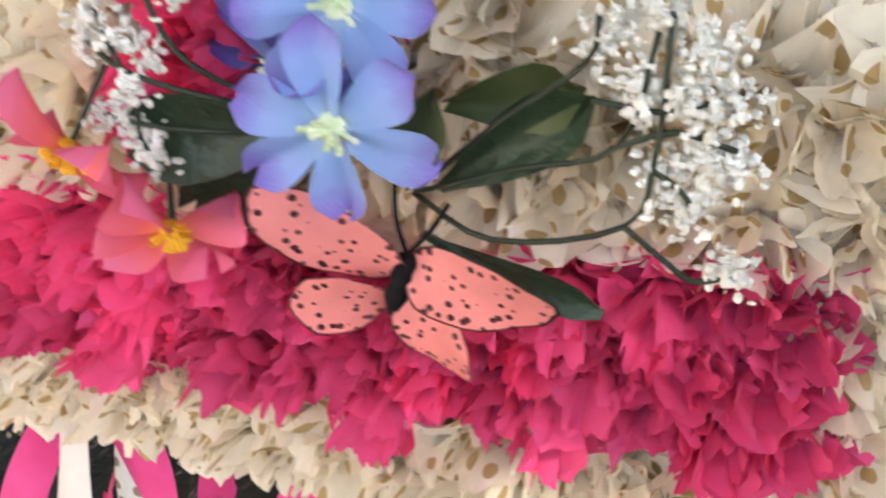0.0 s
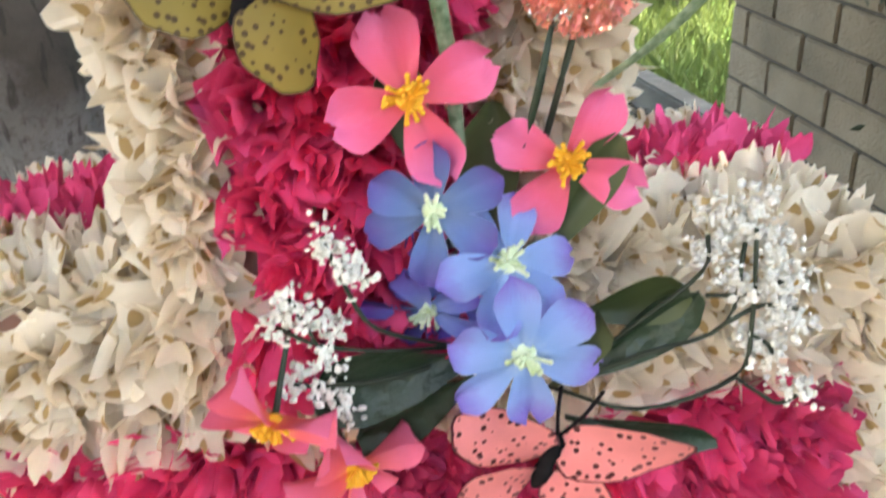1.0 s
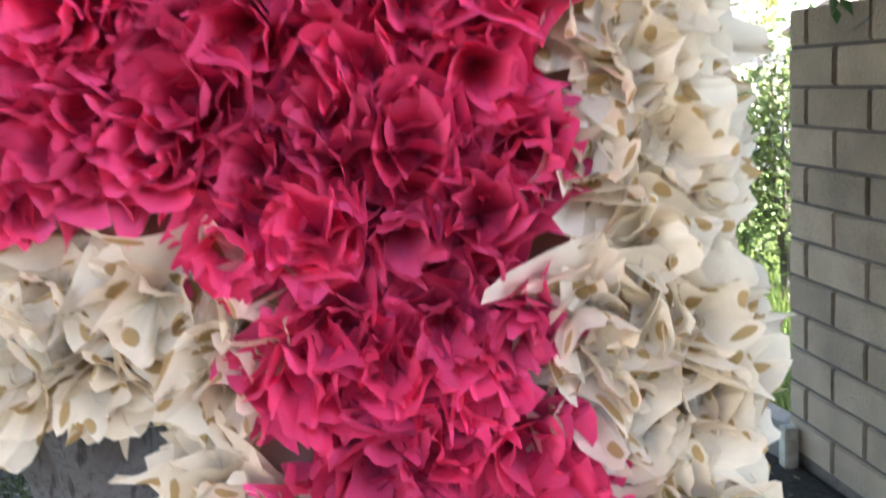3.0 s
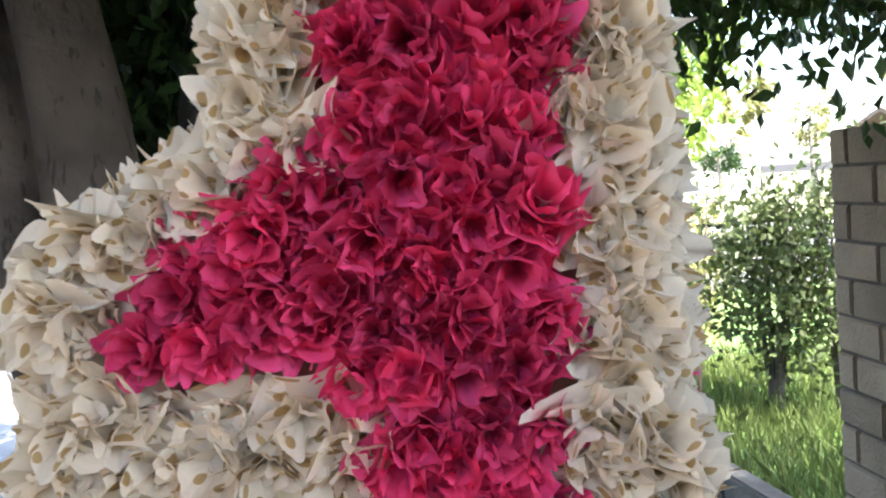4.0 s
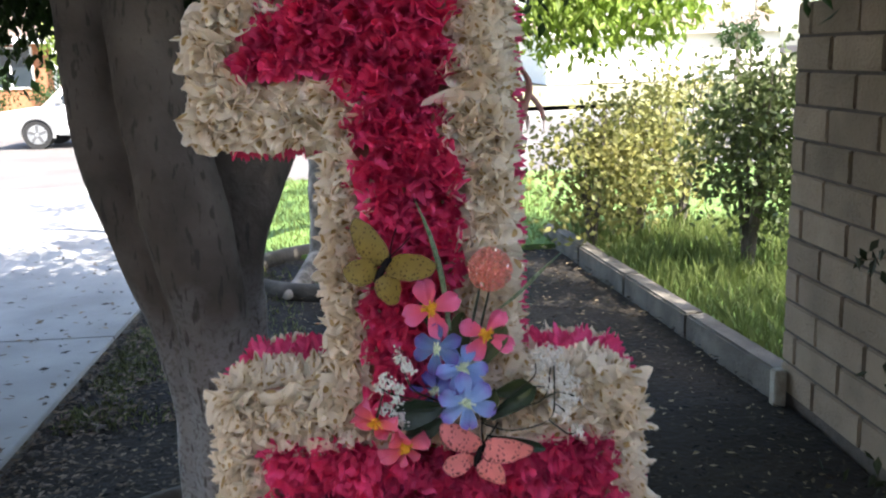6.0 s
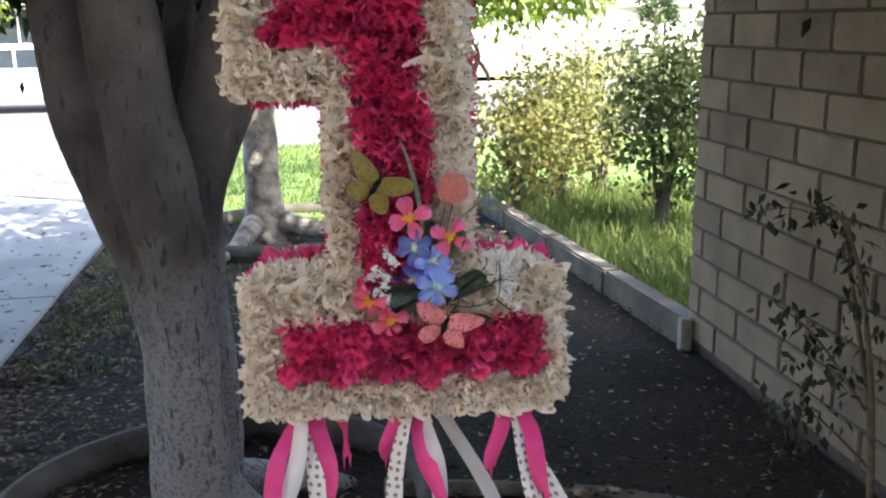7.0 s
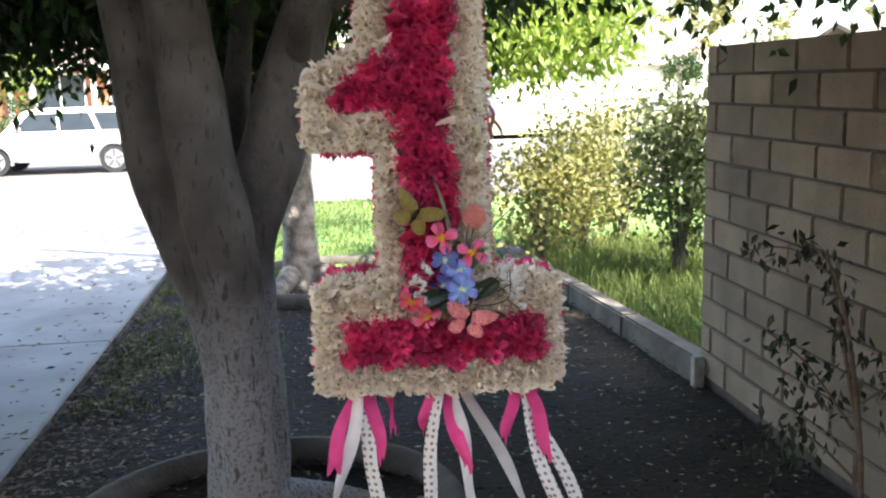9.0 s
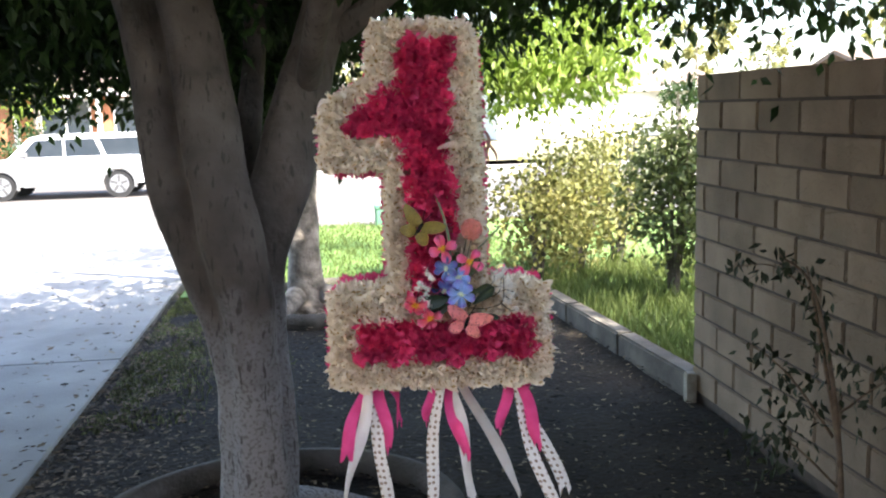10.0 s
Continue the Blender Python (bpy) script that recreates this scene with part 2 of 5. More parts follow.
# ---- ground ----
def ground_sheet(name, x0, x1, y0, y1, z, mat, label, category, thick=0.0, step=0.0, bumps=0.0):
    bm = bmesh.new()
    nx = max(1, int((x1 - x0) / step)) if step else 1
    ny = max(1, int((y1 - y0) / step)) if step else 1
    g = [[bm.verts.new((x0 + (x1 - x0) * i / nx, y0 + (y1 - y0) * j / ny, z)) for j in range(ny + 1)] for i in range(nx + 1)]
    for i in range(nx):
        for j in range(ny):
            bm.faces.new((g[i][j], g[i + 1][j], g[i + 1][j + 1], g[i][j + 1]))
    if bumps:
        for v in bm.verts:
            v.co.z += bumps * noise.noise(v.co * 1.7) + bumps * 0.5 * noise.noise(v.co * 6)
    if thick:
        r = bmesh.ops.extrude_face_region(bm, geom=bm.faces[:])
        for v in r["geom"]:
            if isinstance(v, bmesh.types.BMVert):
                v.co.z = z - thick
        bmesh.ops.recalc_face_normals(bm, faces=bm.faces)
    ob = part(name, bm, mat)
    return tagged(ob, label, category, kind="structure")


ground_sheet("ground", -600, 600, -600, 900, -0.55, SOIL, "bare brown earth reaching to the horizon", "ground")
ground_sheet("soil_bed", -1.68, 1.85, -4, 7.2, -0.045, SOIL, "dark soil with scattered dry leaves under the tree", "soil", step=0.12, bumps=0.018)
ground_sheet("lawn", -1.6, 40, 7.2, 12.2, 0.0, LAWN, "green mown lawn beyond the trees", "lawn", thick=0.58)


def kerb_x(y):
    """Where the edging's outer face runs."""
    return 1.81 - 0.085 * (y - 3.55)


bm = bmesh.new()
bm.faces.new([bm.verts.new(p) for p in ((kerb_x(3.3) + 0.13, 3.3, 0.01), (14, 3.3, 0.01), (14, 7.6, 0.01), (kerb_x(7.6) + 0.13, 7.6, 0.01))])
tagged(part("verge", bm, LAWN), "grassy strip behind the concrete edging", "grass", kind="structure")
driveway = ground_sheet("driveway", -9, -1.69, 1.2, 12.2, -0.012, KERB_M, "pale concrete driveway slabs in sun and shade", "driveway", thick=0.58)
ACROSS = (1.21, 4.97, 8.6, 12.2)
for y0, y1 in zip(ACROSS, ACROSS[1:]):
    for x0, x1 in ((-9.0, -5.35), (-5.35, -1.68)):
        slab = part("slab", box(bmesh.new(), x0 + 0.004, x1 - 0.004, y0 + 0.005, y1 - 0.005, -0.01, 0.02, 0.005), CONCRETE, driveway)
ground_sheet("road", -80, 80, 13.0, 27.0, -0.4, ASPHALT, "sunlit worn grey asphalt street", "road")
ground_sheet("gutter", -80, 80, 12.21, 12.99, -0.37, CONCRETE, "concrete gutter along the street", "gutter", thick=0.12)
ground_sheet("far_pavement", -80, 80, 27.0, 29.0, -0.24, CONCRETE, "pale concrete pavement across the street", "pavement", thick=0.3)
ground_sheet("far_garden", -80, 80, 29.02, 160, -0.1, material("dry_lawn", (0.24, 0.22, 0.13), 0.9, (0.18, 0.17, 0.09), 0.5), "front gardens across the street", "lawn")

bm = bmesh.new()
for i in range(4):
    y0 = 3.5 + i * 1.02
    stone = box(bmesh.new(), -0.065, 0.065, 0, 1.014, -0.1, 0.112, 0.014)
    bmesh.ops.transform(stone, matrix=pose(kerb_x(y0) + 0.065, y0, 0, 0, 0, 4.86), verts=stone.verts)
    piece = bpy.data.meshes.new("stone")
    stone.to_mesh(piece)
    stone.free()
    bm.from_mesh(piece)
tagged(part("kerb", bm, KERB_M), "grey concrete lawn edging kerb with butt joints", "kerb", kind="structure")
bm = box(bmesh.new(), 1.785, 1.845, 3.42, 3.48, -0.08, 0.13, 0.006)
tagged(part("edging_post", bm, material("weathered_wood", (0.4, 0.38, 0.32), 0.9, (0.3, 0.27, 0.22), 30, 0.4, 90)), "short weathered wooden stake at the edging's end", "stake")

# ---- block wall ----
WX, WY, COURSE, LONG = 1.864, 3.534, 0.1525, 0.4064
bm = box(bmesh.new(), WX + 0.012, WX + 0.138, -4.0, WY - 0.004, -0.35, 1.824)
wall = tagged(part("wall_east", bm, MORTAR), "tan concrete block garden wall in the tree's shade", "wall", kind="structure")
block_meshes = {}


def block_mesh(length):
    key = round(length, 3)
    if key not in block_meshes:
        b_ = box(bmesh.new(), -0.076, 0.076, -length / 2, length / 2, -COURSE / 2 + 0.0075, COURSE / 2 - 0.0075, 0.006)
        me = bpy.data.meshes.new("block")
        b_.to_mesh(me)
        b_.free()
        me.materials.append(BLOCK)
        block_meshes[key] = me
    return block_meshes[key]


def lay_blocks(parent):
    rng = random.Random(5)
    for c in range(12):
        z = 1.83 - COURSE * (c + 0.5)
        first = 0.133 if c % 2 == 0 else 0.328
        y = WY
        length = first
        while y > -3.6:
            ob = new("block", block_mesh(length - 0.016))
            ob.parent = parent
            ob.matrix_basis = pose(WX + 0.075 + rng.uniform(-0.002, 0.002), y - length / 2, z, 0, rng.uniform(-0.3, 0.3), rng.uniform(-0.4, 0.4))
            y -= length
            length = LONG


# unseen plain walls behind and left of the camera, added to block skylight
BLOCKER_M = material("tan_stucco", (0.5, 0.47, 0.42), 0.9, (0.44, 0.41, 0.37), 5, 0.3, 60)
bm = box(bmesh.new(), -1.9, 1.86, -4.2, -3.9, -0.55, 3.1)
tagged(part("wall_south", bm, BLOCKER_M), "unseen plain stucco wall added to block light from behind", "wall", kind="structure")
bm = box(bmesh.new(), -9.0, -1.92, -4.2, 1.19, -0.55, 3.1)
tagged(part("wall_west", bm, BLOCKER_M), "unseen plain stucco block added to cut light from the left", "wall", kind="structure")


# ---- trees ----
ROOT_M = material("bare_root", (0.2, 0.178, 0.155), 0.9, (0.09, 0.078, 0.066), 8, 0.6, 40)


def shade_tree():
    rng = np.random.default_rng(3)
    tree = tagged(new("shade_tree"), "grey-barked shade tree with several limbs and dense leaves coloured for shade", "tree")
    tree.location = (-0.56, 2.12, 0)
    o = Vector((0.56, -2.12, 0))

    def limb(name, rows, seg=16, lump=0.12, bm=None, mat=BARK):
        b_ = bm or bmesh.new()
        tube(b_, [(x + o.x, y + o.y, z, r) for x, y, z, r in rows], seg, lump, 5.0, flute=0.1 if bm else 0.03)
        return part(name, b_, mat, tree, smooth=True) if bm is None else bm

    wood = bmesh.new()
    limb("trunk", [(-0.56, 2.14, -0.1, 0.2), (-0.56, 2.14, 0.06, 0.16), (-0.57, 2.14, 0.3, 0.14), (-0.565, 2.14, 0.7, 0.12), (-0.59, 2.14, 1.0, 0.13), (-0.61, 2.14, 1.2, 0.1)], 28, 0.1, wood)
    limb("limb", [(-0.61, 2.1, 0.1, 0.1), (-0.615, 2.08, 0.5, 0.08), (-0.63, 2.06, 0.8, 0.085), (-0.7, 2.07, 1.08, 0.1), (-0.79, 2.1, 1.35, 0.108), (-0.85, 2.15, 1.65, 0.098), (-0.91, 2.2, 2.05, 0.085), (-1.25, 2.3, 3.2, 0.06)], 18, 0.14, wood)
    limb("limb", [(-0.53, 2.03, 0.1, 0.11), (-0.535, 2.02, 0.5, 0.09), (-0.545, 2.0, 0.8, 0.095), (-0.58, 1.99, 1.1, 0.11), (-0.63, 2.01, 1.4, 0.115), (-0.7, 2.08, 1.9, 0.105), (-0.76, 2.1, 2.4, 0.095), (-0.7, 1.9, 3.3, 0.06)], 18, 0.14, wood)
    limb("limb", [(-0.5, 2.16, 0.1, 0.1), (-0.49, 2.16, 0.6, 0.085), (-0.505, 2.17, 0.9, 0.085), (-0.49, 2.18, 1.15, 0.1), (-0.41, 2.2, 1.42, 0.12), (-0.34, 2.24, 1.7, 0.11), (-0.24, 2.3, 2.0, 0.095), (0.1, 2.4, 3.0, 0.06)], 18, 0.14, wood)
    limb("limb", [(-0.58, 2.28, 1.0, 0.06), (-0.56, 2.36, 1.35, 0.06), (-0.52, 2.5, 1.8, 0.05), (-0.45, 2.7, 2.4, 0.045), (-0.2, 3.0, 3.2, 0.03)], 14, 0.12, wood)
    roots = [[(-0.66, 2.06, 0.04, 0.06), (-0.76, 1.99, -0.03, 0.035), (-0.85, 1.92, -0.08, 0.02)],
             [(-0.46, 2.05, 0.1, 0.08), (-0.28, 1.98, 0.0, 0.05), (0.0, 1.95, -0.06, 0.03)],
             [(-0.44, 2.2, 0.08, 0.08), (-0.22, 2.3, 0.0, 0.055), (0.0, 2.3, -0.05, 0.03)],
             [(-0.5, 2.0, 0.06, 0.06), (-0.42, 1.86, 0.0, 0.04), (-0.36, 1.76, -0.05, 0.02)],
             [(-0.6, 2.3, 0.1, 0.08), (-0.7, 2.6, 0.0, 0.05), (-0.75, 2.75, -0.05, 0.03)]]
    for rows in roots:
        limb("root", rows, 12, 0.2, wood)
    trunk = part("trunk", wood, LOW_PALE_BARK, tree, "grey trunk, its lower bark paler, street skylight partly in the colour", smooth=True)
    grown = trunk.modifiers.new("grown_together", "REMESH")
    grown.mode, grown.voxel_size, grown.use_smooth_shade = "VOXEL", 0.016, True
    even = trunk.modifiers.new("even", "SMOOTH")
    even.factor, even.iterations = 0.5, 2
    limb("branch", [(-0.3, 2.26, 1.75, 0.05), (-0.2, 1.6, 2.12, 0.04), (-0.08, 0.6, 2.2, 0.03), (0.0, -0.6, 2.35, 0.015)], 10)
    limb("branch", [(-0.22, 2.3, 1.95, 0.05), (0.5, 2.2, 2.4, 0.04), (1.5, 1.9, 2.5, 0.025), (2.4, 1.3, 2.4, 0.01)], 10)
    limb("branch", [(-1.05, 2.2, 2.2, 0.05), (-1.8, 2.6, 2.4, 0.035), (-2.8, 3.4, 2.4, 0.012)], 10)
    for rows in ([(0.05, 1.98, -0.03, 0.04), (0.35, 1.87, -0.03, 0.034), (0.7, 1.75, -0.034, 0.024), (1.0, 1.72, -0.045, 0.014)],
                 [(0.1, 2.22, -0.025, 0.04), (0.5, 2.14, -0.03, 0.03), (0.9, 2.05, -0.036, 0.022), (1.25, 1.9, -0.045, 0.012)],
                 [(0.3, 1.55, -0.045, 0.014), (0.6, 1.6, -0.032, 0.019), (0.95, 1.52, -0.045, 0.012)]):
        limb("root", rows, 10, 0.2, mat=ROOT_M)
    # clumps below y -0.8 and above z 4.9 are unseen, added to block sun
    roof = [(-1.2, 2.2, 3.3, 3.2, 3.0, 0.7), (1.2, 1.0, 3.2, 2.6, 2.8, 0.6), (-0.6, 0.2, 3.6, 3.2, 1.6, 0.6), (-3.2, 2.8, 2.7, 1.7, 2.4, 0.9),
            (0.9, 3.4, 3.0, 2.0, 1.8, 0.6), (2.4, 0.8, 3.0, 1.6, 2.2, 0.5), (-2.6, 0.2, 3.2, 2.0, 1.8, 0.7), (-1.0, 3.4, 4.2, 3.4, 2.6, 0.8), (1.4, 1.6, 4.0, 2.6, 2.4, 0.6), (3.4, 1.5, 5.4, 2.0, 2.4, 0.5), (-0.3, 1.0, 5.0, 3.6, 3.0, 0.6), (1.3, -0.9, 3.9, 1.7, 1.2, 0.4), (2.7, -2.8, 4.0, 1.7, 1.7, 0.35), (1.4, -2.9, 3.75, 1.8, 1.2, 0.4), (1.1, -0.9, 3.4, 0.9, 0.8, 0.3), (1.2, -1.0, 3.7, 0.9, 0.8, 0.3), (1.35, -1.2, 4.0, 0.9, 0.9, 0.3)]
    spots = in_blobs(rng, roof, 102000) - np.array(tree.location)
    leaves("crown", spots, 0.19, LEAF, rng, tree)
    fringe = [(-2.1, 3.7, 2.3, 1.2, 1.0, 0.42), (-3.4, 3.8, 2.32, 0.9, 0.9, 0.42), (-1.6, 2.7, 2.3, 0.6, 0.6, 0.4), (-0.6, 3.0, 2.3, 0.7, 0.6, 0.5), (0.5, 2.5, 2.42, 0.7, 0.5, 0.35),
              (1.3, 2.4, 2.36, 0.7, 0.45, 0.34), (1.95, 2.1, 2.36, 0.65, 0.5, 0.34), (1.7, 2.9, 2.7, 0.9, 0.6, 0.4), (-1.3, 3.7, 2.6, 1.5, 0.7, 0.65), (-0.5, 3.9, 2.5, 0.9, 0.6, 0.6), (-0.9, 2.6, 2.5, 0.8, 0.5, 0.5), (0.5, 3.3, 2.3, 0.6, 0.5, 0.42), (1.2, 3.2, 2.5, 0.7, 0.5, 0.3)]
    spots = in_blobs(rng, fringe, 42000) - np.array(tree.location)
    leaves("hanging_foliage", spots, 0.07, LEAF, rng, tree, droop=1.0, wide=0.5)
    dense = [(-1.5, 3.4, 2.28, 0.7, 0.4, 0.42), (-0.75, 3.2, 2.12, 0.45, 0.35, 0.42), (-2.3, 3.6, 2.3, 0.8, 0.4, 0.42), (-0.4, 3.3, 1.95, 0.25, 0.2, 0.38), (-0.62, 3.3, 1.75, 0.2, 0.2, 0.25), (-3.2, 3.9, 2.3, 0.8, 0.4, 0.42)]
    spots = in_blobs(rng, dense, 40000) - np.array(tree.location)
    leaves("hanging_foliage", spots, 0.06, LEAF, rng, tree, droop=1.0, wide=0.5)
    near = [(1.55, 1.0, 2.36, 0.35, 0.3, 0.16), (1.75, 0.7, 2.36, 0.2, 0.2, 0.16)]
    spots = in_blobs(rng, near, 330) - np.array(tree.location)
    tagged(leaves("low_sprig", spots, 0.07, LEAF, rng, tree, droop=1.2, wide=0.5), kind="stuff")
    return tree


RING_M = material("ring_concrete", (0.12, 0.106, 0.09), 0.9, (0.06, 0.053, 0.044), 5, 0.5, 50)


def tree_ring(cx, cy, r, name="tree_ring"):
    bm = bmesh.new()
    n_ = 64
    rings = []
    for i in range(n_):
        a = 2 * math.pi * i / n_
        rr = r * (1 + 0.05 * math.sin(2 * a + 1))
        ring = []
        for k in range(10):
            b_ = 2 * math.pi * k / 10
            w = 0.046 * (1 + 0.1 * noise.noise((math.cos(a) * 3, math.sin(a) * 3, k)))
            ring.append(bm.verts.new(((rr + w * math.cos(b_)) * math.cos(a), (rr + w * math.cos(b_)) * math.sin(a), 0.03 + 0.07 * math.sin(b_))))
        rings.append(ring)
    for i in range(n_):
        for k in range(10):
            bm.faces.new((rings[i][k], rings[(i + 1) % n_][k], rings[(i + 1) % n_][(k + 1) % 10], rings[i][(k + 1) % 10]))
    bmesh.ops.recalc_face_normals(bm, faces=bm.faces)
    ob = tagged(part(name, bm, RING_M, smooth=True), "rounded grey concrete edging ring round a tree", "tree ring", "tree edging rings")
    ob.location = (cx, cy, -0.02)
    return ob


def pale_tree():
    rng = np.random.default_rng(8)
    tree = tagged(new("pale_trunk_tree"), "pale-barked street tree with sun dapples put into its bark colour", "tree")
    tree.location = (-0.41, 6.6, 0)
    bm = bmesh.new()
    tube(bm, [(0, 0, -0.1, 0.3), (0, 0, 0.06, 0.2), (-0.02, 0, 0.4, 0.14), (-0.01, 0.02, 1.2, 0.135), (0.06, 0.1, 2.0, 0.13), (0.2, 0.2, 3.4, 0.1)], 20, 0.15, 4, flute=0.05)
    part("trunk", bm, DAPPLED_BARK, tree, smooth=True)
    for rows in ([(0.1, 0.1, 1.9, 0.1), (0.9, 0.3, 2.8, 0.07), (2.0, 0.4, 3.2, 0.03)], [(0.1, 0.1, 2.0, 0.1), (-0.8, 0.4, 3.0, 0.06), (-1.6, 0.6, 3.5, 0.03)]):
        bm = bmesh.new()
        tube(bm, rows, 10, 0.1)
        part("limb", bm, DAPPLED_BARK, tree, smooth=True)
    for rows in ([(0.15, -0.1, 0.1, 0.1), (0.5, -0.3, 0.05, 0.07), (0.9, -0.4, 0.0, 0.03)], [(-0.1, -0.15, 0.1, 0.1), (-0.2, -0.5, 0.04, 0.06), (-0.3, -0.8, 0.0, 0.03)]):
        bm = bmesh.new()
        tube(bm, rows, 10, 0.15)
        part("root", bm, DAPPLED_BARK, tree, smooth=True)
    spots = in_blobs(rng, [(0.9, 1.4, 3.7, 1.9, 1.4, 0.9), (1.9, 1.2, 2.7, 0.9, 0.8, 0.55), (-0.8, 1.4, 3.7, 1.8, 1.4, 0.9)], 7000)
    leaves("crown", spots, 0.11, SUNLIT_LEAF, rng, tree, droop=0.9)
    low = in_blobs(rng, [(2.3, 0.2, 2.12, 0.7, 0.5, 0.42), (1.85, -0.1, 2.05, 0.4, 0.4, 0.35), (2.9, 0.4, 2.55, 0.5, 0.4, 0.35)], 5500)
    leaves("low_foliage", low, 0.1, SUNLIT_LEAF, rng, tree, droop=0.9)
    return tree


shade_tree()
tree_ring(-0.5, 2.12, 0.72)
pale_tree()
tree_ring(-0.2, 6.6, 0.85)


def rose_bush(x, y, h, w, seed, count, label, mat=None):
    rng = np.random.default_rng(seed)
    bush = tagged(new("rose_bush"), label, "bush", "bushes behind the edging")
    bush.location = (x, y, 0)
    for i in range(9):
        a, s = rng.uniform(0, 6.28), rng.uniform(0.3, 1.0)
        bm = bmesh.new()
        ex, ey = math.cos(a) * w * s * 0.6, math.sin(a) * w * s * 0.6
        tube(bm, [(ex * 0.1, ey * 0.1, -0.05, 0.025), (ex * 0.3, ey * 0.3, h * 0.25, 0.02), (ex * 0.7, ey * 0.7, h * 0.55, 0.012), (ex, ey, h * rng.uniform(0.85, 1.1), 0.004)], 6, 0.2, per=4)
        part("stem", bm, BARK, bush)
    blobs = [(0, 0, h * 0.6, w, w, h * 0.4)] + [(rng.uniform(-w, w) * 0.7, rng.uniform(-w, w) * 0.5, h * rng.uniform(0.75, 1.0), w * 0.35, w * 0.35, h * 0.16) for _ in range(4)]
    leaves("foliage", in_blobs(rng, blobs, count), 0.065, mat or SUNLIT_ROSE_LEAF, rng, bush, droop=0.3, wide=0.6)
    return bush


rose_bush(1.72, 6.75, 1.1, 0.42, 11, 2600, "straggly sunlit rose bush with bare lower stems")
rose_bush(2.2, 7.15, 1.15, 0.45, 12, 2600, "straggly rose bush, sunlight put into its yellow leaf colour")
rose_bush(2.62, 5.75, 1.5, 0.36, 13, 3000, "tall leafy rose bush beside the wall, its leaves coloured as shaded", SHADED_ROSE_LEAF)
rose_bush(2.95, 5.5, 1.6, 0.4, 14, 2600, "tall leafy rose bush beside the wall, its leaves coloured as shaded", SHADED_ROSE_LEAF)
rose_bush(2.75, 7.6, 1.45, 0.5, 15, 1800, "straggly rose bush, sunlight put into its yellow leaf colour")


def blades(name, spots, h, mat, rng, label, category, floor=0.0):
    k = len(spots)
    a = rng.uniform(0, 6.28, k)
    hh = h * rng.uniform(0.5, 1.3, k)
    lean = rng.normal(size=(k, 2)) * 0.35 * hh[:, None]
    wd = 0.004 * rng.uniform(0.7, 1.6, k)
    p = np.column_stack([spots, np.full(k, floor)])
    off = np.column_stack([np.cos(a) * wd, np.sin(a) * wd, np.zeros(k)])
    mid = p + np.column_stack([lean * 0.35, hh * 0.6])
    tip = p + np.column_stack([lean, hh])
    V = np.stack([p - off, p + off, mid + off * 0.8, tip, mid - off * 0.8], 1).reshape(-1, 3)
    F = []
    for i in range(k):
        b = 5 * i
        F.append((b, b + 1, b + 2, b + 3, b + 4))
    return tagged(mesh_from(name, V, F, mat), label, category, kind="stuff")


rng = np.random.default_rng(21)
gy = rng.uniform(3.5, 7.6, 9000)
gx = kerb_x(gy) + 0.14 + rng.uniform(0, 2.3, 9000)
blades("tall_grass", np.column_stack([gx, gy]), 0.2, GRASS, rng, "long soft green grass behind the edging", "grass")
blades("lawn_grass", np.column_stack([rng.uniform(-1.4, 2.0, 9000), rng.uniform(7.25, 12.15, 9000)]), 0.06, GRASS, rng, "short sunlit lawn grass", "grass")


# ---- piñata ----
OUT = [(-0.192, 0.012), (0.213, 0.012), (0.213, 0.172), (0.19, 0.185), (0.086, 0.185), (0.084, 0.55), (0.076, 0.698), (-0.098, 0.698), (-0.1, 0.6), (-0.165, 0.565),
       (-0.198, 0.545), (-0.198, 0.447), (-0.07, 0.447), (-0.07, 0.185), (-0.192, 0.178)]
IN_BASE = [(-0.163, 0.046), (0.193, 0.038), (0.193, 0.121), (-0.16, 0.128)]
IN_STEM = [(-0.048, 0.165), (0.043, 0.165), (0.044, 0.53), (0.052, 0.684), (-0.05, 0.684), (-0.067, 0.597), (-0.166, 0.538), (-0.169, 0.491), (-0.045, 0.476)]
DEPTH = 0.186


def pleat(x):
    """A fold that runs to a crease, between -1 and 1."""
    return 0.64 * math.asin(0.985 * math.sin(x)) * 0.75 + 0.25 * math.sin(x)


